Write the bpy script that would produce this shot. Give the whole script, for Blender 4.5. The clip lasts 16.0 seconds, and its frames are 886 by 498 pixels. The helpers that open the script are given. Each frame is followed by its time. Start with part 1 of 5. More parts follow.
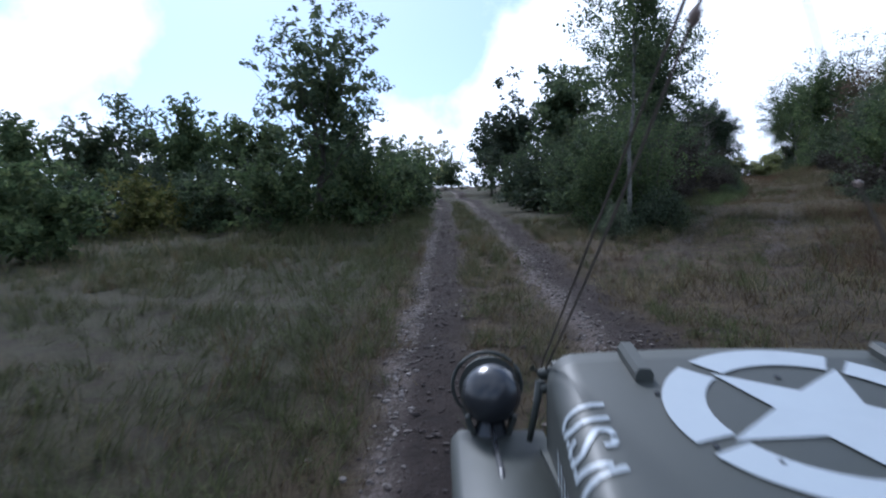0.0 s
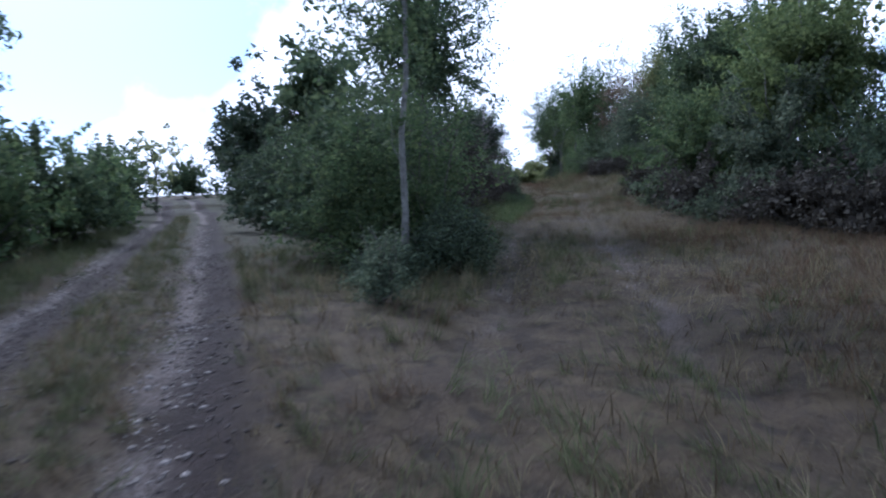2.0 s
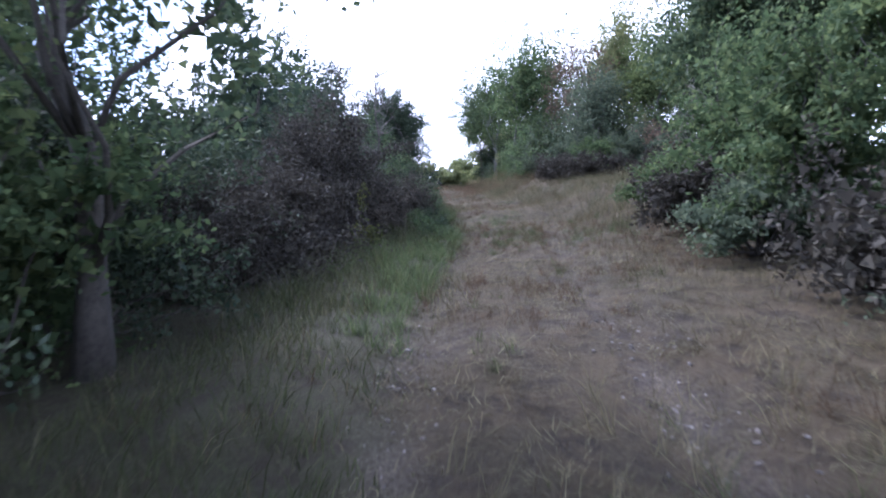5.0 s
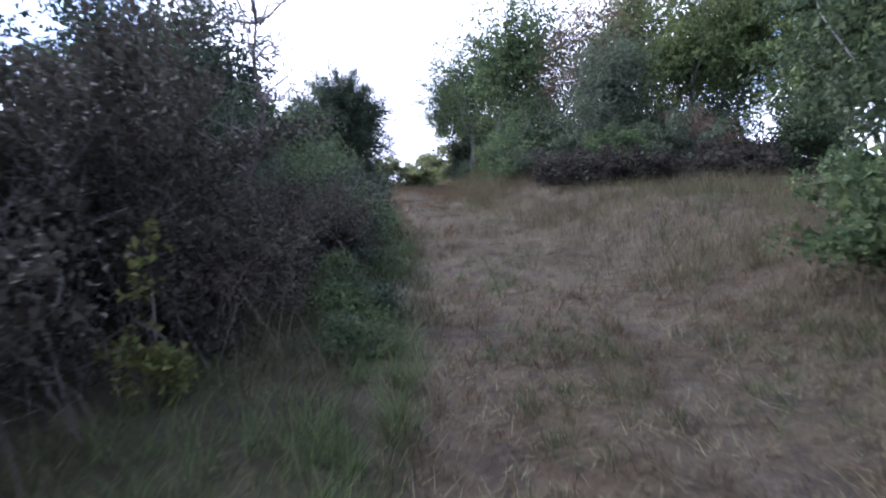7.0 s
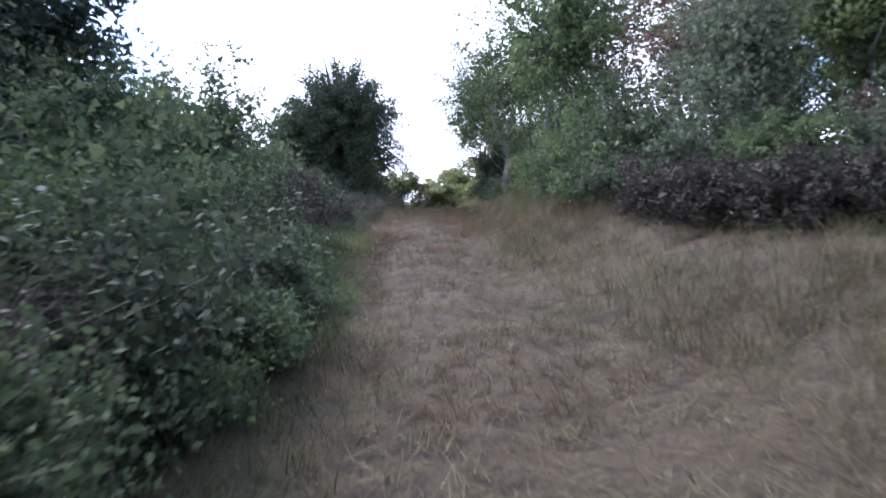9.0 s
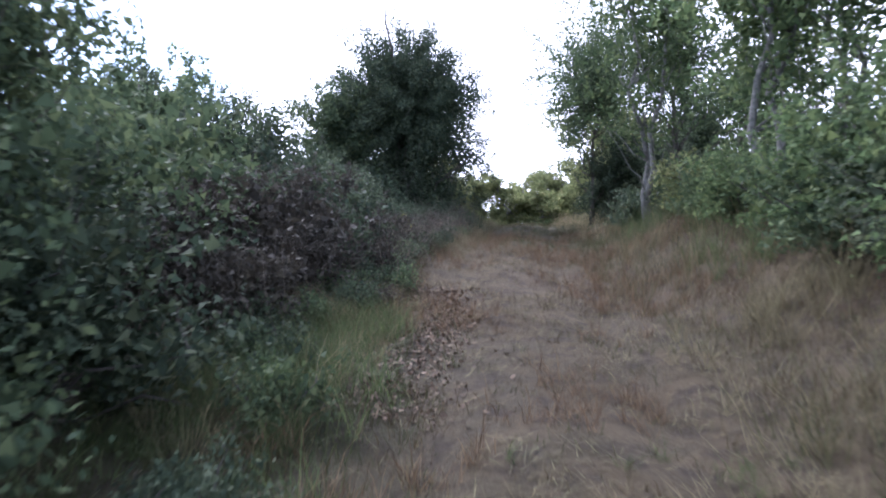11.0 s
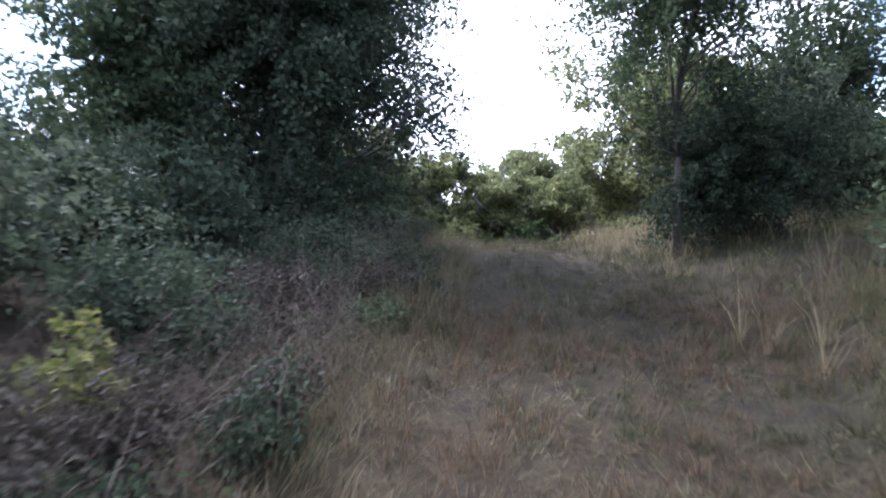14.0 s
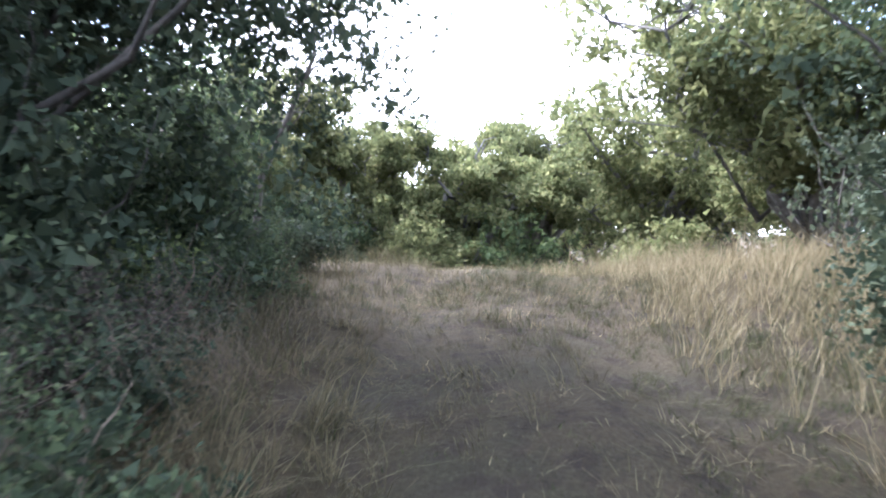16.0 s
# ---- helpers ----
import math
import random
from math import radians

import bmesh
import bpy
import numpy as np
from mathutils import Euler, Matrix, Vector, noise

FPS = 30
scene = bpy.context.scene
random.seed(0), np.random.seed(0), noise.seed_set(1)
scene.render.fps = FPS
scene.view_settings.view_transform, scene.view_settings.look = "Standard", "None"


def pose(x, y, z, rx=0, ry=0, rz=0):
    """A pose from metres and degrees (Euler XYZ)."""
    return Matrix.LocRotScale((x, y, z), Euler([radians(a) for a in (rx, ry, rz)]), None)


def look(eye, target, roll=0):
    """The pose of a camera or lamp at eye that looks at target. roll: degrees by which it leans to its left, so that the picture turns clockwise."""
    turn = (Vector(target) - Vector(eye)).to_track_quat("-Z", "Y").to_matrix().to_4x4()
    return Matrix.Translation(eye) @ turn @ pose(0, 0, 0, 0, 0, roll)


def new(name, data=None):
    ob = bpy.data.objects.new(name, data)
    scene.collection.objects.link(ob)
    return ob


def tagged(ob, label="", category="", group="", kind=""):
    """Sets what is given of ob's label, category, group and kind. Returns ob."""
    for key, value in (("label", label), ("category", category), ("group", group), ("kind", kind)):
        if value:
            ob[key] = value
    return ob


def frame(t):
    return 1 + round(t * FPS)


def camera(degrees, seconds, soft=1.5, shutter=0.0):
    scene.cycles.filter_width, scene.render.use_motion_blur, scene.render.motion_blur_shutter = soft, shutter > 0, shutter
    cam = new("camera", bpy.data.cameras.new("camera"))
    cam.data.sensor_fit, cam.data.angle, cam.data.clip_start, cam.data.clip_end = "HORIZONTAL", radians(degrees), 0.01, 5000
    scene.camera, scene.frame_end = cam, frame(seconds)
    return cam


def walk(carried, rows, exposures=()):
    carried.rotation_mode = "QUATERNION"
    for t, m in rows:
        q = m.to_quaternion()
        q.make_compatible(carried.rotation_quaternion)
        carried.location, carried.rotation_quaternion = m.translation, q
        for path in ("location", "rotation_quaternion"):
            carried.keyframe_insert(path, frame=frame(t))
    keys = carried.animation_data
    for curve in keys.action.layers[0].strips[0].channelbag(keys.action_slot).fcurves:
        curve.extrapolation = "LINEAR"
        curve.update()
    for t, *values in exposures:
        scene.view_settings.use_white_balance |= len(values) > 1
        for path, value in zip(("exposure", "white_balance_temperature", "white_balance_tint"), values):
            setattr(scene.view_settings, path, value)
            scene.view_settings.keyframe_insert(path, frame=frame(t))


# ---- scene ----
LENS = 67.83
PATH = [
    (0.0, 0.000, 0.000, 1.500, 90.00, 0.00, 0.00),
    (0.5, 0.143, 1.330, 1.640, 90.22, 0.60, -3.34),
    (1.0, 0.521, 2.934, 1.847, 90.03, 1.40, -8.08),
    (1.5, 1.019, 4.649, 2.024, 90.16, 1.93, -13.55),
    (2.0, 1.750, 6.425, 2.236, 90.19, 1.90, -19.42),
    (2.5, 2.659, 8.243, 2.479, 90.75, 2.28, -23.72),
    (3.0, 3.514, 9.899, 2.716, 90.56, 3.23, -24.18),
    (3.5, 4.298, 11.556, 2.923, 90.04, 3.39, -24.55),
    (4.0, 5.205, 13.117, 3.090, 89.86, 2.47, -25.33),
    (6.3, 9.281, 21.053, 4.426, 89.61, 2.58, -26.42),
    (6.5, 9.679, 21.771, 4.504, 89.55, 2.72, -26.96),
    (7.0, 10.704, 23.573, 4.716, 89.25, 1.91, -28.40),
    (7.5, 11.887, 25.521, 4.911, 89.28, 0.46, -29.33),
    (8.0, 13.096, 27.369, 5.164, 89.53, 0.78, -29.28),
    (8.5, 14.144, 29.190, 5.432, 90.40, 1.24, -27.83),
    (11.0, 18.107, 38.556, 6.873, 90.68, -1.59, -19.38),
    (11.5, 18.741, 40.557, 7.112, 90.85, -3.01, -19.83),
    (12.0, 19.547, 42.478, 7.401, 90.38, -3.46, -20.70),
    (12.5, 20.433, 44.253, 7.666, 89.98, 1.18, -21.02),
    (13.0, 21.238, 45.971, 7.892, 89.10, 3.56, -20.67),
    (13.5, 21.964, 47.824, 8.085, 89.72, 2.07, -21.38),
    (14.0, 22.753, 49.645, 8.281, 89.17, -1.57, -22.84),
    (14.5, 23.650, 51.541, 8.498, 88.54, -3.22, -24.08),
    (15.0, 24.541, 53.252, 8.729, 89.55, -3.77, -24.91),
    (15.5, 25.323, 54.487, 8.823, 89.55, -3.21, -25.07),
    (16.0, 26.014, 55.724, 8.946, 87.30, -2.99, -24.91),
]
cam = camera(LENS, 16.0, soft=2.0, shutter=0.3)
walk(cam, [(t, pose(*p)) for t, *p in PATH],
     exposures=[(0.0, 0.12, 5200, 14), (1.5, 0.4, 5000, 15), (2.0, 0.5, 4950, 16), (3.0, 0.55, 4900, 20), (3.5, 0.95, 4900, 22), (4.2, 1.55, 4950, 23), (6.3, 1.5, 5250, 24), (7.0, 1.25, 5200, 25), (7.5, 1.3, 5150, 23), (8.0, 1.5, 5180, 22), (8.5, 1.55, 5300, 24), (11.0, 1.6, 5350, 23), (12.0, 1.55, 5400, 24), (12.5, 1.25, 5350, 25), (13.0, 1.3, 5250, 23), (14.0, 1.7, 5350, 24), (14.5, 2.05, 5450, 25), (15.0, 2.5, 5550, 25), (15.5, 2.7, 5500, 23), (16.0, 2.65, 5480, 21)])

# ---- sky and sun: broken bright cloud, soft sun high ahead ----
world = bpy.data.worlds.new("sky")
scene.world = world
world.use_nodes = True
wn, wl = world.node_tree.nodes, world.node_tree.links
wn.clear()
SUN_EL, SUN_AZ = radians(46), radians(-18)   # azimuth from +y, towards +x positive
sky = wn.new("ShaderNodeTexSky")
sky.sky_type, sky.sun_disc, sky.sun_elevation, sky.sun_rotation = "NISHITA", False, SUN_EL, SUN_AZ
sky.air_density, sky.dust_density, sky.ozone_density = 1.0, 1.0, 1.4
clouds = wn.new("ShaderNodeTexNoise")
clouds.noise_dimensions = "4D"
clouds.inputs["Scale"].default_value, clouds.inputs["Detail"].default_value = 3.1, 9
clouds.inputs["Roughness"].default_value, clouds.inputs["W"].default_value = 0.5, 3.7
edge = wn.new("ShaderNodeValToRGB")
edge.color_ramp.elements[0].position, edge.color_ramp.elements[1].position = 0.47, 0.525
# more cloud towards the horizon
way_in = wn.new("ShaderNodeTexCoord")
split = wn.new("ShaderNodeSeparateXYZ")
low_sky = wn.new("ShaderNodeMapRange")
low_sky.inputs["From Min"].default_value, low_sky.inputs["From Max"].default_value = 0.05, 0.34
low_sky.inputs["To Min"].default_value, low_sky.inputs["To Max"].default_value = 0.085, 0.0
cover = wn.new("ShaderNodeMath")
cover.operation = "ADD"
hazy = wn.new("ShaderNodeMix")
hazy.data_type = "RGBA"
hazy.inputs["Factor"].default_value = 0.22
hazy.inputs["B"].default_value = (6.2, 7.6, 8.2, 1)
white = wn.new("ShaderNodeMix")
white.data_type = "RGBA"
white.inputs["B"].default_value = (9.6, 9.7, 9.8, 1)
glow = wn.new("ShaderNodeBackground")
glow.inputs["Strength"].default_value = 0.13
wout = wn.new("ShaderNodeOutputWorld")
wl.new(way_in.outputs["Generated"], split.inputs["Vector"])
wl.new(split.outputs["Z"], low_sky.inputs["Value"])
drift = wn.new("ShaderNodeMapping")
drift.inputs["Rotation"].default_value[2] = radians(27)
wl.new(way_in.outputs["Generated"], drift.inputs["Vector"])
wl.new(drift.outputs["Vector"], clouds.inputs["Vector"])
wl.new(clouds.outputs["Fac"], cover.inputs[0])
wl.new(low_sky.outputs["Result"], cover.inputs[1])
wl.new(cover.outputs[0], edge.inputs["Fac"])
wl.new(edge.outputs["Color"], white.inputs["Factor"])
wl.new(sky.outputs["Color"], hazy.inputs["A"])
wl.new(hazy.outputs["Result"], white.inputs["A"])
wl.new(white.outputs["Result"], glow.inputs["Color"])
wl.new(glow.outputs["Background"], wout.inputs["Surface"])

sun_data = bpy.data.lights.new("sun", "SUN")
sun_data.energy, sun_data.angle, sun_data.color = 3.6, radians(12), (1.0, 0.95, 0.86)
sun = new("sun", sun_data)
to_sun = Vector((math.sin(SUN_AZ) * math.cos(SUN_EL), math.cos(SUN_AZ) * math.cos(SUN_EL), math.sin(SUN_EL)))
sun.matrix_world = look(to_sun * 100, (0, 0, 0))


# ---- materials ----
def nodes_of(name):
    m = bpy.data.materials.new(name)
    m.use_nodes = True
    n, l = m.node_tree.nodes, m.node_tree.links
    return m, n, l, n["Principled BSDF"]


def ramp(n, l, fac, stops):
    r = n.new("ShaderNodeValToRGB")
    els = r.color_ramp.elements
    while len(els) < len(stops):
        els.new(0.5)
    for el, (pos, col) in zip(els, stops):
        el.position, el.color = pos, (*col, 1)
    l.new(fac, r.inputs["Fac"])
    return r.outputs["Color"]


def noise_tex(n, l, scale, detail=4, rough=0.55, coords="Object"):
    tc = n.new("ShaderNodeTexCoord")
    t = n.new("ShaderNodeTexNoise")
    t.inputs["Scale"].default_value, t.inputs["Detail"].default_value, t.inputs["Roughness"].default_value = scale, detail, rough
    l.new(tc.outputs[coords], t.inputs["Vector"])
    return t.outputs["Fac"]


def mixed(n, l, fac, a, b, mode="MIX"):
    m = n.new("ShaderNodeMix")
    m.data_type, m.blend_type = "RGBA", mode
    for sock, val in ((m.inputs["Factor"], fac), (m.inputs["A"], a), (m.inputs["B"], b)):
        if isinstance(val, (float, int)):
            sock.default_value = val
        elif isinstance(val, tuple):
            sock.default_value = (*val, 1)
        else:
            l.new(val, sock)
    return m.outputs["Result"]


def bumped(n, l, bsdf, height, strength, distance=0.02):
    b = n.new("ShaderNodeBump")
    b.inputs["Strength"].default_value, b.inputs["Distance"].default_value = strength, distance
    l.new(height, b.inputs["Height"])
    l.new(b.outputs["Normal"], bsdf.inputs["Normal"])


def leaf_material(name, dark, mid, light, through_light=0.36):
    m, n, l, bsdf = nodes_of(name)
    geo = n.new("ShaderNodeNewGeometry")
    info = n.new("ShaderNodeObjectInfo")
    col = ramp(n, l, geo.outputs["Random Per Island"], [(0.0, dark), (0.55, mid), (1.0, light)])
    big = noise_tex(n, l, 0.9, 3)
    col = mixed(n, l, big, mixed(n, l, 0.55, col, dark), col)
    hue = n.new("ShaderNodeHueSaturation")
    mr = n.new("ShaderNodeMapRange")
    mr.inputs["To Min"].default_value, mr.inputs["To Max"].default_value = 0.75, 1.25
    l.new(info.outputs["Random"], mr.inputs["Value"])
    l.new(mr.outputs["Result"], hue.inputs["Value"])
    l.new(col, hue.inputs["Color"])
    l.new(hue.outputs["Color"], bsdf.inputs["Base Color"])
    bsdf.inputs["Roughness"].default_value = 0.75
    bsdf.inputs["Specular IOR Level"].default_value = 0.09
    tr = n.new("ShaderNodeBsdfTranslucent")
    l.new(hue.outputs["Color"], tr.inputs["Color"])
    mx = n.new("ShaderNodeMixShader")
    mx.inputs["Fac"].default_value = through_light
    l.new(bsdf.outputs["BSDF"], mx.inputs[1])
    l.new(tr.outputs["BSDF"], mx.inputs[2])
    l.new(mx.outputs["Shader"], n["Material Output"].inputs["Surface"])
    return m


LEAF_OAK = leaf_material("oak_leaves", (0.038, 0.056, 0.032), (0.068, 0.094, 0.047), (0.13, 0.156, 0.072), 0.36)
LEAF_ASH = leaf_material("ash_leaves", (0.048, 0.074, 0.034), (0.084, 0.118, 0.052), (0.17, 0.205, 0.085), 0.45)
# dark thorn leaves; round the broad tree the darkness also stands for shade
LEAF_DARK = leaf_material("thorn_and_shaded_leaves", (0.028, 0.041, 0.027), (0.048, 0.065, 0.038), (0.088, 0.102, 0.056), 0.24)
LEAF_GREY = leaf_material("grey_leaves", (0.045, 0.060, 0.040), (0.085, 0.105, 0.065), (0.16, 0.18, 0.11))
LEAF_YELLOW = leaf_material("yellow_leaves", (0.066, 0.082, 0.026), (0.125, 0.135, 0.042), (0.23, 0.21, 0.07))
# pale leaves; past the crest their paleness also stands for sunlight
LEAF_PALE_SUNLIT = leaf_material("pale_and_sunlit_leaves", (0.088, 0.105, 0.046), (0.172, 0.190, 0.082), (0.31, 0.31, 0.145), 0.52)
LEAF_BRAMBLE = leaf_material("bramble_leaves", (0.028, 0.025, 0.021), (0.050, 0.044, 0.035), (0.078, 0.070, 0.052), 0.2)
LEAF_FRESH = leaf_material("fresh_leaves", (0.066, 0.092, 0.036), (0.125, 0.160, 0.060), (0.24, 0.275, 0.11), 0.45)
# dry grass of the crest, brightened in colour to look sunlit
GRASS_GOLD_LIT = leaf_material("golden_grass", (0.11, 0.09, 0.05), (0.24, 0.20, 0.115), (0.44, 0.385, 0.24), 0.35)
GRASS_DRY = leaf_material("dry_grass", (0.042, 0.032, 0.020), (0.090, 0.070, 0.040), (0.185, 0.150, 0.088), 0.3)
GRASS_STRAW = leaf_material("straw_grass", (0.060, 0.053, 0.030), (0.126, 0.112, 0.062), (0.24, 0.215, 0.128), 0.35)
GRASS_GREEN = leaf_material("green_grass", (0.027, 0.034, 0.015), (0.058, 0.069, 0.029), (0.125, 0.130, 0.058), 0.3)
GRASS_LUSH = leaf_material("lush_grass", (0.032, 0.048, 0.020), (0.068, 0.094, 0.038), (0.15, 0.172, 0.072), 0.36)
GRASS_RUST = leaf_material("rusty_grass", (0.046, 0.030, 0.019), (0.098, 0.064, 0.038), (0.195, 0.138, 0.082), 0.32)
LEAF_RUST = leaf_material("rusty_leaves", (0.060, 0.045, 0.034), (0.13, 0.092, 0.065), (0.22, 0.165, 0.115), 0.45)
LEAF_FIR = leaf_material("juniper_leaves", (0.022, 0.034, 0.026), (0.042, 0.060, 0.042), (0.075, 0.095, 0.065), 0.25)
LITTER = leaf_material("fallen_leaves", (0.050, 0.036, 0.026), (0.12, 0.085, 0.060), (0.25, 0.185, 0.135), 0.1)


def bark_material(name, a, b):
    m, n, l, bsdf = nodes_of(name)
    f = noise_tex(n, l, 14, 6, 0.65)
    l.new(ramp(n, l, f, [(0.3, a), (0.7, b)]), bsdf.inputs["Base Color"])
    bsdf.inputs["Roughness"].default_value = 0.9
    bumped(n, l, bsdf, f, 0.6)
    return m


BARK_GREY = bark_material("grey_bark", (0.065, 0.062, 0.055), (0.19, 0.183, 0.168))
BARK_ASH = bark_material("mottled_ash_bark", (0.040, 0.040, 0.034), (0.15, 0.148, 0.135))
BARK_DARK = bark_material("dark_bark", (0.028, 0.024, 0.02), (0.08, 0.07, 0.058))
CANE = bark_material("dry_canes", (0.060, 0.046, 0.034), (0.15, 0.118, 0.086))
TWIG = bark_material("bare_twigs", (0.06, 0.05, 0.045), (0.16, 0.14, 0.125))


# ---- the lie of the land ----
TRACK = [(t, x, y, z - 1.5) for t, x, y, z, *_ in PATH]
TR = np.array([(x, y) for _, x, y, _ in TRACK] + [(28.2, 60.4), (30.5, 64.6), (31.5, 68.5), (31.0, 73.0)])
TR = np.vstack([[(0.0, -30.0), (0.0, -8.0)], TR])
LT_TRACK = np.array([(0.0, -30.0), (0.0, 0.0), (0.05, 9.0), (0.15, 22.0), (0.2, 36.0), (-0.6, 48.0), (-3.0, 62.0)])


def off_line(px, py, line):
    """Signed offset to the right of a line of points, and the way along it."""
    best = np.full(px.shape, 1e9)
    side = np.zeros(px.shape)
    along = np.zeros(px.shape)
    gone = 0.0
    for (ax, ay), (bx, by) in zip(line[:-1], line[1:]):
        dx, dy = bx - ax, by - ay
        ln = math.hypot(dx, dy)
        u = np.clip(((px - ax) * dx + (py - ay) * dy) / ln ** 2, 0, 1)
        qx, qy = px - ax - u * dx, py - ay - u * dy
        d = np.hypot(qx, qy)
        hit = d < best
        best = np.where(hit, d, best)
        side = np.where(hit, np.where(qx * dy - qy * dx > 0, d, -d), side)
        along = np.where(hit, gone + u * ln, along)
        gone += ln
    return side, along


def smooth(a, b, v):
    u = np.clip((v - a) / (b - a), 0, 1)
    return u * u * (3 - 2 * u)


def soft_noise(px, py, size, seed):
    """Cheap value noise on arrays."""
    gx, gy = px / size + seed * 17.3, py / size + seed * 5.1
    ix, iy = np.floor(gx), np.floor(gy)
    fx, fy = gx - ix, gy - iy
    fx, fy = fx * fx * (3 - 2 * fx), fy * fy * (3 - 2 * fy)

    def h(a, b):
        v = np.sin(a * 127.1 + b * 311.7 + seed * 74.7) * 43758.5453
        return v - np.floor(v)
    return (h(ix, iy) * (1 - fx) + h(ix + 1, iy) * fx) * (1 - fy) + (h(ix, iy + 1) * (1 - fx) + h(ix + 1, iy + 1) * fx) * fy


def height(px, py):
    px, py = np.asarray(px, float), np.asarray(py, float)
    s = 0.42 * px + 0.907 * py
    lat = 0.907 * px - 0.42 * py
    sc = np.where(s < 63, s, 63 + 4.4 * np.tanh((s - 63) / 4.4))
    sc = np.where(sc < -12, -12 + 6 * np.tanh((sc + 12) / 6), sc)
    lc = 26 * np.tanh(lat / 26)
    z = 0.1228 * sc + 0.0037 * lc
    z = z - 1.5 * smooth(69.5, 84, s)
    side, along = off_line(px, py, TR)
    bank = smooth(2.0, 5.0, side) * smooth(56, 63, along) * (1 - 0.6 * smooth(86, 98, along)) * (1 - smooth(98, 106, along))
    z = z + (0.75 + 0.4 * smooth(74, 80, along)) * bank
    lbank = smooth(1.8, 4.0, -side) * smooth(70, 76, along) * (1 - smooth(88, 96, along))
    z = z + 0.35 * lbank
    near = np.exp(-(np.hypot(px - 15, py - 30) / 60) ** 2)
    z = z + near * (0.16 * (soft_noise(px, py, 3.1, 1) - 0.5) + 0.11 * (soft_noise(px, py, 0.9, 2) - 0.5))
    lside, _ = off_line(px, py, LT_TRACK)
    for d, go in ((side, 1.0), (lside, smooth(6, 9, py))):
        for rut in (-0.22, 1.45):
            z = z - 0.07 * go * np.exp(-((d - rut) / 0.28) ** 2)
    return z


def H(px, py):
    return float(height(np.array([px]), np.array([py]))[0])


def link_mesh(name, verts, faces, material, parent=None, smooth_shade=False):
    me = bpy.data.meshes.new(name)
    me.from_pydata(verts, [], faces)
    me.materials.append(material)
    if smooth_shade:
        me.polygons.foreach_set("use_smooth", np.ones(len(me.polygons), bool))
    ob = new(name, me)
    if parent:
        ob.parent = parent
    return ob


def quads_mesh(name, verts, per, material, parent=None):
    """One mesh of many separate faces with the same number of corners."""
    verts = np.asarray(verts, np.float32).reshape(-1, 3)
    k = len(verts) // per
    me = bpy.data.meshes.new(name)
    me.vertices.add(len(verts))
    me.vertices.foreach_set("co", verts.ravel())
    me.loops.add(len(verts))
    me.loops.foreach_set("vertex_index", np.arange(len(verts), dtype=np.int32))
    me.polygons.add(k)
    me.polygons.foreach_set("loop_start", np.arange(0, len(verts), per, dtype=np.int32))
    me.update(calc_edges=True)
    me.materials.append(material)
    ob = new(name, me)
    if parent:
        ob.parent = parent
    return ob


# ---- ground ----
def ground_material():
    m, n, l, bsdf = nodes_of("ground_earth_and_turf")
    at = n.new("ShaderNodeAttribute")
    at.attribute_name = "wear"
    sep = n.new("ShaderNodeSeparateColor")
    l.new(at.outputs["Color"], sep.inputs["Color"])
    fine, mid, big = noise_tex(n, l, 38, 6, 0.7), noise_tex(n, l, 5, 5, 0.6), noise_tex(n, l, 0.7, 3)
    dry = ramp(n, l, fine, [(0.25, (0.026, 0.019, 0.013)), (0.55, (0.062, 0.045, 0.029)), (0.8, (0.14, 0.105, 0.066))])
    green = ramp(n, l, fine, [(0.25, (0.016, 0.021, 0.011)), (0.55, (0.038, 0.045, 0.022)), (0.8, (0.085, 0.088, 0.045))])
    dirt = mixed(n, l, fine, ramp(n, l, mid, [(0.3, (0.009, 0.006, 0.005)), (0.7, (0.020, 0.014, 0.012))]), ramp(n, l, mid, [(0.3, (0.022, 0.015, 0.013)), (0.7, (0.045, 0.033, 0.029))]))
    stone = ramp(n, l, fine, [(0.38, (0.055, 0.042, 0.035)), (0.52, (0.14, 0.115, 0.105)), (0.75, (0.30, 0.265, 0.245))])
    straw = ramp(n, l, fine, [(0.3, (0.028, 0.022, 0.015)), (0.5, (0.072, 0.058, 0.035)), (0.72, (0.165, 0.138, 0.084))])
    hay = n.new("ShaderNodeAttribute")
    hay.attribute_name = "straw"
    dry = mixed(n, l, hay.outputs["Fac"], dry, straw)
    turf = mixed(n, l, sep.outputs["Blue"], dry, green)
    turf = mixed(n, l, mid, mixed(n, l, 0.55, turf, (0.035, 0.027, 0.021)), turf)
    turf = mixed(n, l, big, turf, mixed(n, l, 0.5, turf, dry))
    patch = noise_tex(n, l, 1.9, 6, 0.68)
    less = n.new("ShaderNodeMath")
    less.operation = "MULTIPLY_ADD"
    less.inputs[1].default_value, less.inputs[2].default_value = -0.9, 1.0
    l.new(sep.outputs["Blue"], less.inputs[0])
    rust = n.new("ShaderNodeMath")
    rust.operation = "MULTIPLY"
    l.new(ramp(n, l, patch, [(0.42, (0, 0, 0)), (0.58, (1, 1, 1))]), rust.inputs[0])
    l.new(less.outputs[0], rust.inputs[1])
    turf = mixed(n, l, rust.outputs[0], turf, mixed(n, l, fine, (0.046, 0.034, 0.020), (0.105, 0.080, 0.049)))
    turf = mixed(n, l, ramp(n, l, noise_tex(n, l, 3.3, 6, 0.7), [(0.50, (0, 0, 0)), (0.62, (0.85, 0.85, 0.85))]), turf, mixed(n, l, fine, (0.016, 0.013, 0.010), (0.048, 0.037, 0.028)))
    c = mixed(n, l, sep.outputs["Red"], turf, dirt)
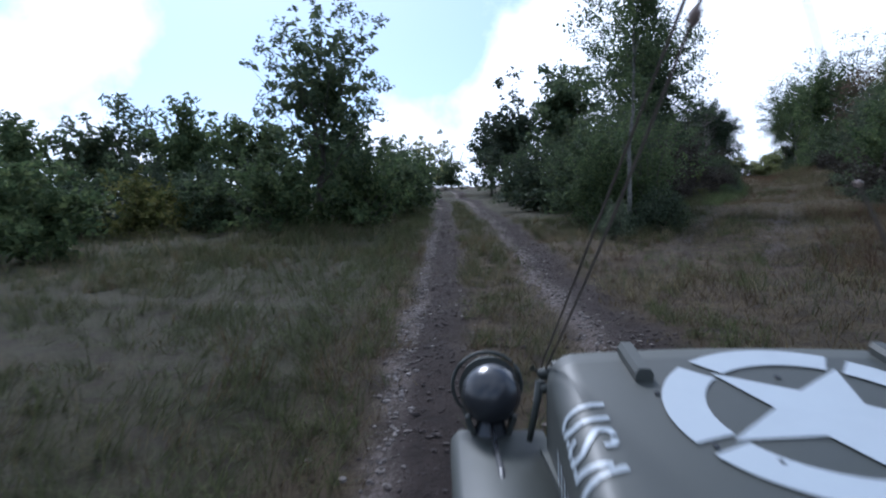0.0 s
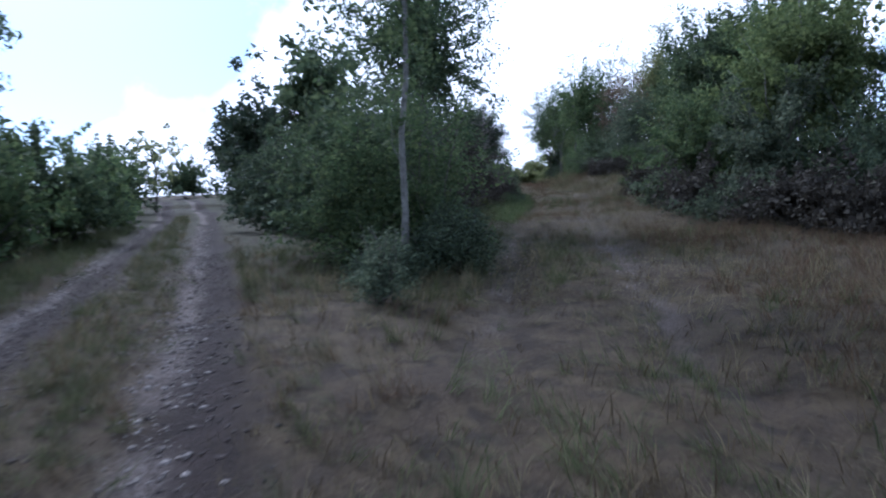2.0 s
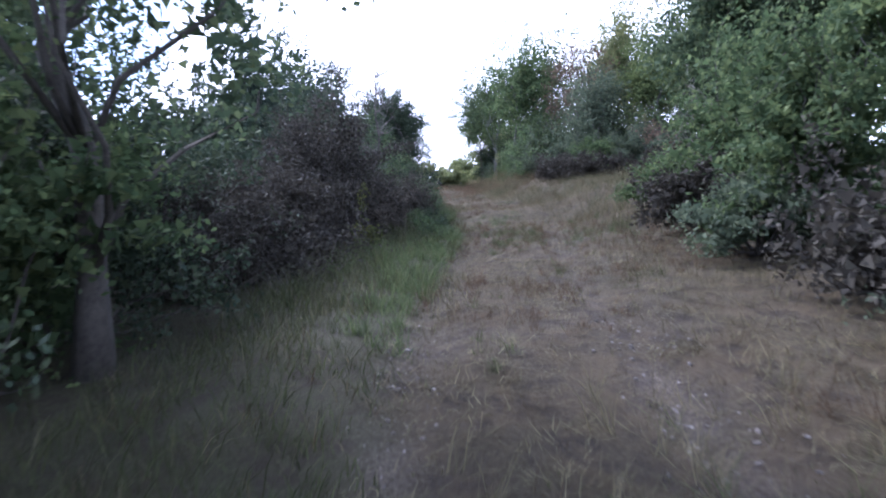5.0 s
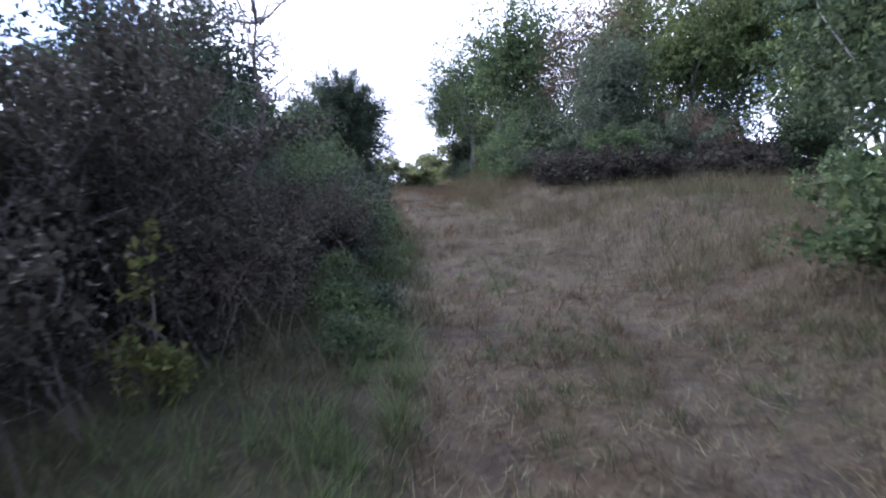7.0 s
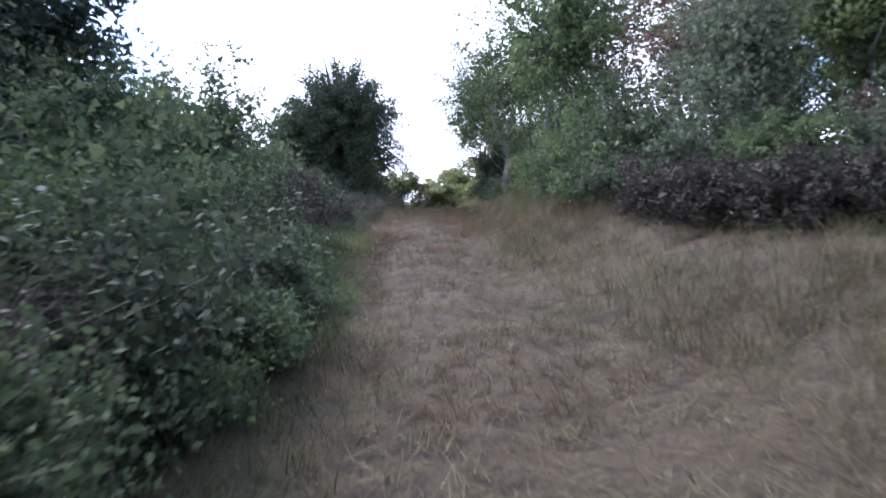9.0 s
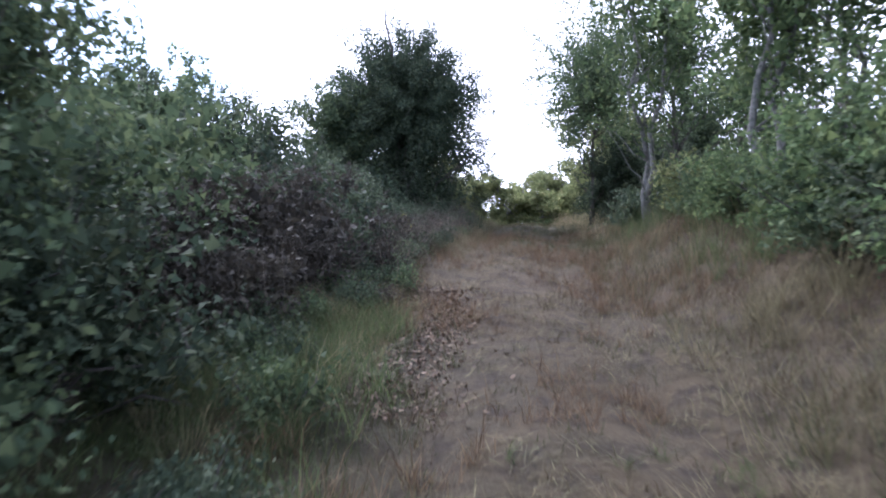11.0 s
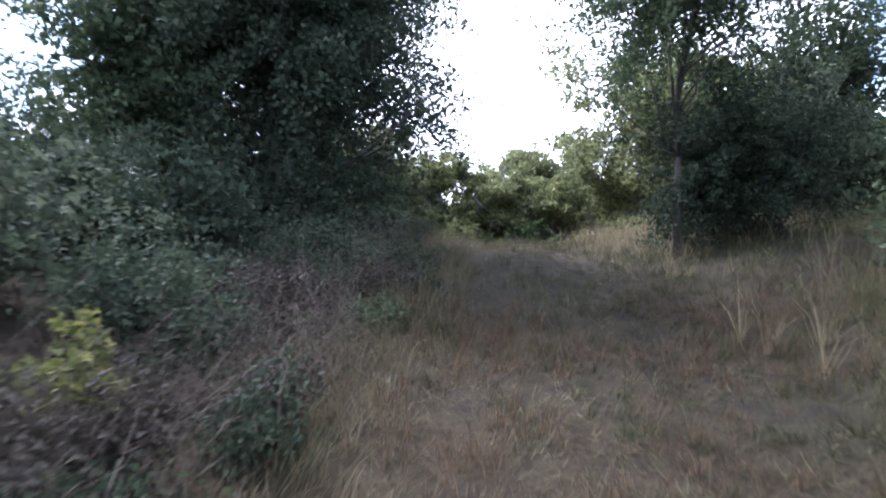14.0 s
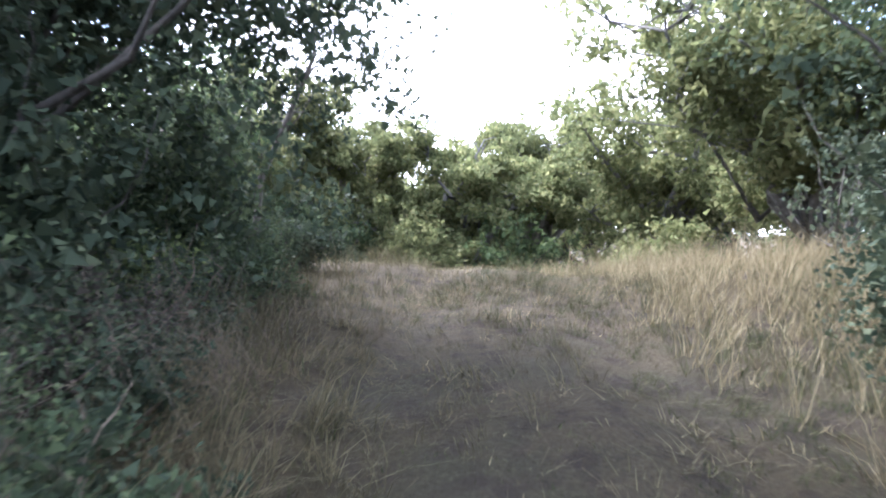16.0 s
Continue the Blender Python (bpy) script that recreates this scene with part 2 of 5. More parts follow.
    c = mixed(n, l, sep.outputs["Green"], c, stone)
    l.new(c, bsdf.inputs["Base Color"])
    bsdf.inputs["Roughness"].default_value = 0.95
    bsdf.inputs["Specular IOR Level"].default_value = 0.15
    bumped(n, l, bsdf, mixed(n, l, 0.5, fine, noise_tex(n, l, 11, 6, 0.7)), 1.0, 0.09)
    return m


def spaced(lo, hi, step_in, reach):
    core = np.arange(lo, hi + 1e-6, step_in)
    outer, g, v = [], step_in, 0.0
    while v < reach:
        g *= 1.22
        v += g
        outer.append(v)
    return np.concatenate([lo - np.array(outer)[::-1], core, hi + np.array(outer)])


def wear_masks(gx, gy):
    side, along = off_line(gx, gy, TR)
    lside, _ = off_line(gx, gy, LT_TRACK)
    wob = 0.16 * (soft_noise(gx, gy, 1.3, 5) - 0.5) + 0.12 * (soft_noise(gx, gy, 0.4, 6) - 0.5)
    left_on = (1 - smooth(55, 62, gy))
    fork_on = smooth(40.5, 44, along)
    fade = 0.45 - 0.28 * smooth(50, 57, along) - 0.15 * smooth(60, 66, along)
    dirt, stone = np.zeros(gx.shape), np.zeros(gx.shape)
    for d, on in ((lside, left_on), (side, fork_on * fade)):
        for rut in (-0.22, 1.45):
            dirt = np.maximum(dirt, (1.0 if on is left_on else 0.6) * on * np.exp(-(np.abs(d + wob - rut - 0.14) / 0.36) ** 4))
            st = np.exp(-(np.abs(d + wob - rut + 0.14) / (0.085 if rut < 0 else 0.15)) ** 2) * smooth(0.3, 0.55, 0.6 * soft_noise(gx, gy, 0.8, 8) + 0.5 * soft_noise(gx, gy, 0.33, 18))
            stone = np.maximum(stone, on * st * (0.8 if on is left_on else 1.1))
        dirt = np.maximum(dirt, on * 0.14 * np.exp(-((d - 0.6) / 1.1) ** 4))
    green = 0.95 * smooth(0.6, 1.3, -lside) * (1 - smooth(26, 40, gy)) * smooth(0.2, 0.55, soft_noise(gx, gy, 2.2, 9) + 0.25)
    verge = smooth(0.15, 0.7, -side) * smooth(45, 49, along) * (1 - smooth(76, 84, along)) * 0.95
    verge = np.maximum(verge, 0.65 * smooth(-1.0, -0.3, side) * smooth(86, 91, along) * (1 - smooth(96, 99, along)))
    green = np.maximum(green, verge) + 0.35 * smooth(0.5, 0.8, soft_noise(gx, gy, 2.6, 11))
    return dirt, stone, np.clip(green, 0, 1)


gxs, gys = spaced(-12, 34, 0.3, 900), spaced(-2, 74, 0.3, 900)
gxs = np.concatenate([gxs[gxs < -0.85], np.arange(-0.8, 2.35, 0.075), gxs[gxs > 2.4]])
GX, GY = np.meshgrid(gxs, gys)
GZ = height(GX, GY)
nx, ny = len(gxs), len(gys)
idx = np.arange(nx * ny).reshape(ny, nx)
quads = np.stack([idx[:-1, :-1], idx[:-1, 1:], idx[1:, 1:], idx[1:, :-1]], -1).reshape(-1, 4).astype(np.int32)
gme = bpy.data.meshes.new("ground")
gme.vertices.add(nx * ny)
gme.vertices.foreach_set("co", np.stack([GX, GY, GZ], -1).astype(np.float32).ravel())
gme.loops.add(quads.size)
gme.loops.foreach_set("vertex_index", quads.ravel())
gme.polygons.add(len(quads))
gme.polygons.foreach_set("loop_start", np.arange(0, quads.size, 4, dtype=np.int32))
gme.polygons.foreach_set("use_smooth", np.ones(len(quads), bool))
gme.update(calc_edges=True)
wear = gme.attributes.new("wear", "FLOAT_COLOR", "POINT")
md, ms, mg = wear_masks(GX, GY)
wear.data.foreach_set("color", np.stack([md, ms, mg, np.ones_like(md)], -1).astype(np.float32).ravel())
straw_at = gme.attributes.new("straw", "FLOAT", "POINT")
_, way = off_line(GX, GY, TR)
# less straw from 73 to 98 along: shade below the crest, as darker colour
straw_at.data.foreach_set("value", (smooth(45, 56, way) * (1 - 0.75 * smooth(73, 78, way) * (1 - smooth(93, 98, way))) * (0.7 + 0.3 * soft_noise(GX, GY, 1.7, 31))).astype(np.float32).ravel())
gme.materials.append(ground_material())
tagged(new("ground", gme), "uneven hillside of dry grass with two stony wheel tracks", "ground", kind="structure")
# ---- plants ----
rng = np.random.default_rng(7)


def leaves(centres, spread, per, size, rg, flat=0.45, long=1.7, corners=4):
    """Corners of many small leaf blades scattered round clump centres."""
    c = np.repeat(centres, per, axis=0)
    k = len(c)
    sp = np.repeat(spread, per)[:, None] if np.ndim(spread) else spread
    d = rg.normal(size=(k, 3))
    d *= (rg.uniform(0.05, 1, k) ** 0.45 / np.linalg.norm(d, axis=1))[:, None]
    p = c + d * sp * 1.25 * np.array([1, 1, 0.7])
    u = rg.normal(size=(k, 3))
    u /= np.linalg.norm(u, axis=1)[:, None]
    nrm = rg.normal(size=(k, 3)) + np.array([0, 0, flat * 2])
    v = np.cross(nrm, u)
    v /= np.linalg.norm(v, axis=1)[:, None] + 1e-9
    s = size * rg.uniform(0.6, 1.35, k)[:, None]
    if corners == 3:
        return np.stack([p - u * s * long * 0.5 + v * s * 0.25, p + u * s * long * 0.6, p - u * s * long * 0.15 - v * s * 0.75], 1)
    return np.stack([p - u * s * long / 2, p + v * s / 2 - u * s * 0.1, p + u * s * long / 2, p - v * s / 2 - u * s * 0.1], 1)


def inner(centres, mid, extent, fill, size, rg, corners=3):
    """Larger leaves deep inside a crown, enough to close it."""
    ex, ey, ez = extent
    count = int(fill * 4 * math.pi * (ex * ey + ex * ez + ey * ez) / 3 / ((0.55 if corners == 3 else 0.62) * size * size))
    c = centres[rg.integers(0, len(centres), count)]
    p = mid + (c - mid) * rg.uniform(0.3, 0.97, count)[:, None]
    return leaves(p, 0.10 + 0.04 * ex, 1, size, rg, 0.1, 1.2, corners=corners)


def tube(path, radii, sides=6):
    """Vertices and faces of a tapered round stem along a line of points."""
    vs, fs = [], []
    path = [Vector(p) for p in path]
    for i, p in enumerate(path):
        d = (path[min(i + 1, len(path) - 1)] - path[max(i - 1, 0)]).normalized()
        a = d.orthogonal().normalized()
        b = d.cross(a)
        for j in range(sides):
            w = 2 * math.pi * j / sides
            vs.append(tuple(p + (a * math.cos(w) + b * math.sin(w)) * radii[i]))
    for i in range(len(path) - 1):
        for j in range(sides):
            k = (j + 1) % sides
            fs.append((i * sides + j, i * sides + k, (i + 1) * sides + k, (i + 1) * sides + j))
    fs.append(tuple(range(sides))[::-1])
    fs.append(tuple((len(path) - 1) * sides + j for j in range(sides)))
    return vs, fs


def join(tubes):
    vs, fs = [], []
    for v, f in tubes:
        o = len(vs)
        vs += v
        fs += [tuple(i + o for i in q) for q in f]
    return vs, fs


def crooked(a, b, rg, bend=0.12, steps=4, sag=0.0):
    a, b = np.array(a, float), np.array(b, float)
    ln = np.linalg.norm(b - a)
    pts = []
    for i in range(steps + 1):
        u = i / steps
        p = a + (b - a) * u + rg.normal(size=3) * ln * bend * math.sin(math.pi * u) * 0.6
        p[2] += sag * ln * math.sin(math.pi * u)
        pts.append(tuple(p))
    return pts


def crown_points(rg, count, rx, ry, rz, zc, rough, shell):
    """Clump centres in an uneven egg, thicker towards its skin."""
    d = rg.normal(size=(count, 3))
    d /= np.linalg.norm(d, axis=1)[:, None]
    lobes = rg.normal(size=(9, 3))
    lobes /= np.linalg.norm(lobes, axis=1)[:, None]
    amp = rg.uniform(-0.8, 1, 9)
    bulge = 1 + rough * (np.maximum(d @ lobes.T - 0.55, 0) * 2.2 * amp).sum(1)
    r = rg.uniform(0, 1, count) ** (1.0 / shell) * bulge
    r = np.minimum(r, 1.55)
    return d * r[:, None] * np.array([rx, ry, rz]) + np.array([0, 0, zc])


def add_deep(name, lv, deep, corners, leaf, base):
    """Joins the inner leaves to the outer ones, or links them as a part where their corners differ."""
    deep[..., 2] = np.maximum(deep[..., 2], 0.02)
    if corners == 3:
        return np.concatenate([lv, deep])
    quads_mesh(name, deep, 3, leaf, base)
    return lv


def tree(name, x, y, tall, rx, low, leaf, bark, label, clumps=90, per=45, size=0.057, trunk=0.12, lean=(0, 0), seed=1,
         spread=0.30, rough=0.5, category="tree", group="", stems=1, limbs=26, core=1.0, fine=False, bend=0.035):
    rg = np.random.default_rng(seed)
    if not fine and size > 0.05:
        per, size, core = int(per * 0.72), size * 1.12, core * 0.8
    base = new(name)
    base.location = (x, y, H(x, y) - 0.03)
    tagged(base, label, category, group)
    top = np.array([lean[0], lean[1], tall])
    rz = (tall - low) / 2
    cen = crown_points(rg, clumps, rx, rx, rz, low + rz, rough, 2.2)
    u = np.clip(cen[:, 2] / tall, 0, 1)[:, None]
    cen[:, :2] += u * top[:2]
    cen[:, 2] = np.maximum(cen[:, 2], 0.12)
    tubes = []
    for s in range(stems):
        o = np.array([0, 0, 0.0]) if stems == 1 else np.array([*rg.normal(size=2) * trunk * 2.2, 0])
        end = top * rg.uniform(0.86, 0.95) + (np.array([*rg.normal(size=2) * rx * 0.35, 0]) if stems > 1 else 0)
        line = crooked(o, end, rg, bend, 9)
        tubes.append(tube(line, [max(trunk * (1 - 0.9 * i / 9) * (1.35 if i == 0 else 1), 0.008) for i in range(10)], 8))
        for c in cen[rg.permutation(clumps)[:limbs // stems]]:
            w = np.clip((c[2] - rg.uniform(0.5, 0.9) * math.hypot(c[0], c[1]) - 0.1) / tall, 0.05, 0.92)
            f = np.array(line[int(w * 9)])
            r0 = trunk * (1 - 0.9 * w) * 0.45
            tubes.append(tube(crooked(f, c, rg, 0.07, 4, -0.03), [r0, r0 * 0.7, r0 * 0.5, r0 * 0.32, 0.004], 5))
    vs, fs = join(tubes)
    link_mesh("trunk", vs, fs, bark, base, True)
    corners = 4 if fine else 3
    lv = leaves(cen, spread * rg.uniform(0.6, 1.25, clumps), per, size, rg, corners=corners)
    if core:
        deep = inner(cen, np.array([*top[:2] * 0.5, low + rz]), (rx, rx, rz), core, 0.06 if size < 0.037 else 0.078 if size < 0.04 else 0.092 if fine or size < 0.045 else 0.115 if size < 0.085 else 0.19, rg)
        lv = add_deep("crown", lv, deep, corners, leaf, base)
    lv[..., 2] = np.maximum(lv[..., 2], 0.02)
    quads_mesh("crown", lv, corners, leaf, base)
    return base


def bush(name, x, y, tall, rx, leaf, label, ry=None, clumps=70, per=45, size=0.040, seed=1, spread=0.2, rough=0.4, twigs=18,
         category="bush", group="", bark=None, shoots=14, core=1.0, fine=False):
    rg = np.random.default_rng(seed)
    ry = ry or rx
    per, core = int(per * (0.68 if not fine and size > 0.03 else 0.85)), core * 0.8
    size *= 1.1 if not fine and size > 0.03 else 1.0
    base = new(name)
    base.location = (x, y, H(x, y) - 0.03)
    tagged(base, label, category, group)
    cen = crown_points(rg, clumps, rx, ry, tall * 0.62, tall * 0.40, rough, 2.6)
    cen[:, 2] = np.abs(cen[:, 2] - 0.1) + 0.1
    tubes, extra, tips = [], [], []
    for c in cen[rg.permutation(clumps)[:twigs]]:
        f = np.array([*(rg.normal(size=2) * 0.006), 0.0])
        tubes.append(tube(crooked(f, c, rg, 0.1, 4, 0.05), [0.022, 0.016, 0.012, 0.008, 0.004], 4))
        tips.append(c)
    order = sorted(range(len(tips)), key=lambda i: -tips[i][2])[:shoots]
    for c in (tips[i] for i in order):
        e = c + np.array([*rg.normal(size=2) * 0.3, rg.uniform(0.35, 0.8)]) * min(1.0, tall / 3)
        tubes.append(tube(crooked(c, e, rg, 0.08, 3), [0.008, 0.006, 0.004, 0.002], 4))
        extra += [c + (e - c) * w for w in (0.3, 0.55, 0.8, 1.0)]
    vs, fs = join(tubes)
    fs += [(0, 1, 20 * i) for i in range(1, len(tips))]
    fs += [(20 * i + 16, 20 * i + 17, 20 * len(tips) + 16 * j) for j, i in enumerate(order)]
    stem = link_mesh("stem", vs, fs, bark or BARK_DARK, base)
    if rx < 1.3:
        tagged(stem, kind="stuff")
    corners = 4 if fine else 3
    lv = leaves(cen, spread * rg.uniform(0.6, 1.3, clumps), per, size, rg, corners=corners)
    deep = inner(cen, np.array([0, 0, tall * 0.4]), (rx, ry, tall * 0.55), core, 0.04 if size < 0.025 else 0.05 if size < 0.027 else 0.064 if fine and size < 0.035 else 0.085 if fine else 0.062 if rx < 0.95 else 0.094 if size < 0.06 else 0.13 if size < 0.085 else 0.17, rg)
    lv = add_deep("foliage", lv, deep, corners, leaf, base)
    if extra:
        lv = np.concatenate([lv, leaves(np.array(extra), 0.06, 7, size, rg, corners=corners)])
    lv[..., 2] = np.maximum(lv[..., 2], 0.02)
    quads_mesh("foliage", lv, corners, leaf, base)
    return base


def bare_bush(name, x, y, tall, rx, label, seed=1, stems=60, bark=None, category="bush", group="", thick=0.012, arch=0.0):
    rg = np.random.default_rng(seed)
    base = new(name)
    base.location = (x, y, H(x, y) - 0.03)
    tagged(base, label, category, group)
    tubes = []
    for i in range(stems):
        a = rg.uniform(0, 2 * math.pi)
        r = rx * math.sqrt(rg.uniform(0, 1))
        e = np.array([math.cos(a) * r, math.sin(a) * r, tall * rg.uniform(0.55, 1.0) * (1 - 0.8 * arch)])
        f = np.array([*(e[:2] * 0.25), 0]) if not arch else np.array([*(rg.normal(size=2) * rx * 0.6), 0])
        line = crooked(f, e, rg, 0.12, 4, 0.04 + 0.55 * arch * rg.uniform(0.3, 1.1))
        tubes.append(tube(line, [thick, thick * 0.8, thick * 0.6, thick * 0.4, 0.002], 4))
        for k in range(4):
            b = np.array(line[rg.integers(1, 5)])
            tubes.append(tube(crooked(b, b + rg.normal(size=3) * 0.22 + np.array([0, 0, 0.12]), rg, 0.1, 2), [thick * 0.4, thick * 0.3, 0.0015], 3))
    vs, fs = join(tubes)
    tagged(link_mesh("twig", vs, fs, bark or TWIG, base), kind="stuff")
    return tagged(base, kind="stuff")


def gnarled_oak(name, x, y, tall, rx, leaf, bark, label, seed=1, lean=(0, 0), limbs=9, per=55, size=0.095, trunk=0.26, group="", fork=0.13):
    """A broad old tree: a short leaning trunk, long crooked limbs, and leaf tufts on the twigs at their ends."""
    rg = np.random.default_rng(seed)
    base = new(name)
    base.location = (x, y, H(x, y) - 0.05)
    tagged(base, label, "tree", group)
    split = np.array([lean[0] * fork, lean[1] * fork, tall * fork])
    tubes = [tube(crooked((0, 0, 0), split, rg, 0.06, 4), [trunk * 1.35, trunk * 1.05, trunk * 0.95, trunk * 0.9, trunk * 0.85], 9)]
    tufts = []
    for i in range(limbs):
        a = 2 * math.pi * (i + rg.uniform(-0.25, 0.25)) / limbs
        out = rx * rg.uniform(0.45, 0.95)
        end = np.array([math.cos(a) * out + lean[0], math.sin(a) * out + lean[1], tall * (rg.uniform(0.32, 0.95) if i % 2 else 0.92 - 0.3 * (out / rx) ** 2)])
        line = crooked(split, end, rg, 0.17, 6, 0.10)
        r0 = trunk * rg.uniform(0.42, 0.62)
        tubes.append(tube(line, [r0 * (1 - 0.82 * k / 6) for k in range(7)], 6))
        for k in range(13):
            f = np.array(line[rg.integers(2, 7)])
            e = f + np.array([*(rg.normal(size=2) * rx * 0.24), rg.uniform(-0.25, 0.85) * rx * 0.30])
            e[2] = min(max(e[2], tall * 0.08), tall)
            twig = crooked(f, e, rg, 0.12, 3, 0.06)
            tubes.append(tube(twig, [r0 * 0.24, r0 * 0.18, r0 * 0.12, 0.006], 4))
            tufts += [twig[3], twig[2]]
    vs, fs = join(tubes)
    link_mesh("trunk", vs, fs, bark, base, True)
    tufts = np.array(tufts)
    quads_mesh("crown", leaves(tufts, rx * 0.12 * rg.uniform(0.7, 1.4, len(tufts)), per, size, rg, corners=3), 3, leaf, base)
    return base


TAN = np.diff(TR, axis=0)
LEN = np.concatenate([[0], np.cumsum(np.hypot(TAN[:, 0], TAN[:, 1]))])


def beside(along, side):
    """The place that lies that far along the track and that far to its right."""
    x = np.interp(along, LEN, TR[:, 0])
    y = np.interp(along, LEN, TR[:, 1])
    i = min(np.searchsorted(LEN, along, "right") - 1, len(TAN) - 1)
    tx, ty = TAN[i] / np.hypot(*TAN[i])
    return x + ty * side, y - tx * side


# -- the field and the fork --
tree("oak_tree", -4.0, 21.5, 7.4, 2.1, 1.2, LEAF_OAK, BARK_DARK, "dark green young oak standing alone beside the track", core=0.55, clumps=150, per=60, size=0.076, trunk=0.13, seed=11, spread=0.30, rough=0.6)
FIELD = "trees and bushes along the field"
# many take the lighter ash leaf colour in place of haze over the field
for i, (bx, by, tall, rx, leaf, kind) in enumerate([
        (-5.0, 20.6, 2.6, 1.8, LEAF_ASH, "bush"), (-2.6, 21.8, 2.4, 1.5, LEAF_ASH, "bush"), (-7.6, 22.5, 2.4, 1.7, LEAF_OAK, "bush"),
        (-10.2, 22.5, 2.2, 1.5, LEAF_YELLOW, "bush"), (-9.6, 15.6, 2.5, 1.5, LEAF_ASH, "bush"), (-12.8, 17.5, 3.0, 2.0, LEAF_ASH, "bush"),
        (-1.9, 25.0, 2.7, 1.6, LEAF_OAK, "bush"), (-1.6, 30.0, 2.8, 1.6, LEAF_ASH, "bush"), (-2.0, 36.0, 3.2, 1.8, LEAF_OAK, "bush"),
        (-2.8, 42.0, 3.4, 2.0, LEAF_OAK, "bush"), (0.2, 56.0, 3.0, 2.6, LEAF_OAK, "bush"),
        (-8.5, 30.0, 5.0, 2.3, LEAF_ASH, "tree"), (-12.0, 31.0, 5.6, 2.6, LEAF_ASH, "tree"), (-16.0, 31.0, 5.6, 2.6, LEAF_OAK, "tree"),
        (-19.5, 29.5, 5.8, 2.8, LEAF_ASH, "tree"), (-23.5, 28.0, 6.0, 2.8, LEAF_OAK, "tree"), (-14.0, 25.5, 3.0, 2.0, LEAF_OAK, "bush"),
        (-17.5, 23.5, 3.2, 2.2, LEAF_ASH, "bush"), (-5.2, 31.0, 4.2, 2.0, LEAF_OAK, "tree"), (-27.0, 26.0, 5.4, 3.0, LEAF_ASH, "tree"),
        (-12.6, 22.8, 1.9, 1.6, LEAF_DARK, "bush"), (-15.2, 21.6, 2.0, 1.7, LEAF_DARK, "bush"), (-8.8, 24.6, 2.4, 1.7, LEAF_DARK, "bush"), (-6.4, 24.8, 2.6, 1.7, LEAF_DARK, "bush"), (-3.4, 24.4, 2.4, 1.5, LEAF_DARK, "bush"), (-11.4, 26.5, 2.8, 1.9, LEAF_DARK, "bush")]):
    if kind == "tree":
        tree("hedge_tree", bx, by, tall, rx, 0.5, leaf, BARK_DARK, "dense dark green tree in the far hedge of the field", clumps=90, per=37, size=0.133, trunk=0.1, seed=100 + i, spread=0.42, group=FIELD)
    else:
        bush("field_bush", bx, by, tall, rx, leaf, "yellow-green bush in the hedge of the field" if leaf is LEAF_YELLOW else "dark green leafy bush at the edge of the field", clumps=80, per=42, size=0.08, seed=100 + i, spread=0.30, group=FIELD)
tree("slender_tree", -0.8, 43.0, 4.6, 1.3, 1.0, LEAF_PALE_SUNLIT, BARK_DARK, "thin pale-leaved tree with sparse crown by the track", core=0, clumps=45, per=24, size=0.116, trunk=0.06, seed=31, spread=0.25)

# -- the wedge of trees between the two tracks --
WEDGE = "trees between the two tracks"
tree("ash_tree", 4.33, 15.4, 9.6, 1.15, 1.6, LEAF_ASH, BARK_ASH, "tall slender ash with a pale grey trunk", core=0.05, fine=True, clumps=150, per=52, size=0.050, trunk=0.056, lean=(0.4, -0.05), seed=12, spread=0.30, rough=0.5, bend=0.012, limbs=6, group=WEDGE)
tree("oak_tree", 6.7, 22.0, 7.8, 2.1, 1.3, LEAF_OAK, BARK_DARK, "dark green oak in the thicket beside the track", fine=True, core=0.6, clumps=230, per=52, size=0.048, trunk=0.12, seed=13, spread=0.28, rough=0.3, group=WEDGE)
tree("oak_tree", 4.9, 27.5, 6.4, 2.0, 0.8, LEAF_OAK, BARK_DARK, "dark green oak in the thicket between the tracks", clumps=100, per=37, size=0.116, trunk=0.11, seed=14, spread=0.36, group=WEDGE)
tree("oak_tree", 3.9, 37.0, 6.0, 1.9, 0.8, LEAF_DARK, BARK_DARK, "small dark tree at the bend of the track", clumps=80, per=37, size=0.133, trunk=0.1, seed=15, spread=0.4, group=WEDGE)
tree("oak_tree", 3.2, 43.0, 5.0, 1.8, 0.5, LEAF_DARK, BARK_DARK, "small dark tree at the bend of the track", clumps=80, per=37, size=0.133, trunk=0.1, seed=16, spread=0.4, group=WEDGE)
for i, (bx, by, tall, rx, leaf) in enumerate([
        (4.0, 16.4, 2.1, 0.75, LEAF_ASH), (4.0, 15.0, 0.5, 0.35, LEAF_DARK), (5.1, 15.5, 1.0, 0.55, LEAF_DARK), (5.1, 16.5, 2.8, 1.1, LEAF_ASH), (5.4, 18.8, 3.0, 1.1, LEAF_DARK), (4.6, 18.5, 3.0, 1.2, LEAF_OAK),
        (4.4, 22.0, 3.2, 1.6, LEAF_OAK), (6.6, 23.5, 3.0, 1.5, LEAF_DARK), (3.9, 25.5, 3.0, 1.5, LEAF_DARK), (3.8, 31.5, 3.2, 1.6, LEAF_OAK), (7.4, 26.0, 3.2, 1.7, LEAF_DARK)]):
    bush("thicket_bush", bx, by, tall, rx, leaf, "dense dark green bush under the trees", fine=True, core=0.35 if i < 5 else 0.55, clumps=130 if i < 5 else 100, per=75 if i < 5 else 56, size=0.03 if i < 5 else 0.034, seed=200 + i, spread=0.22, group=WEDGE)
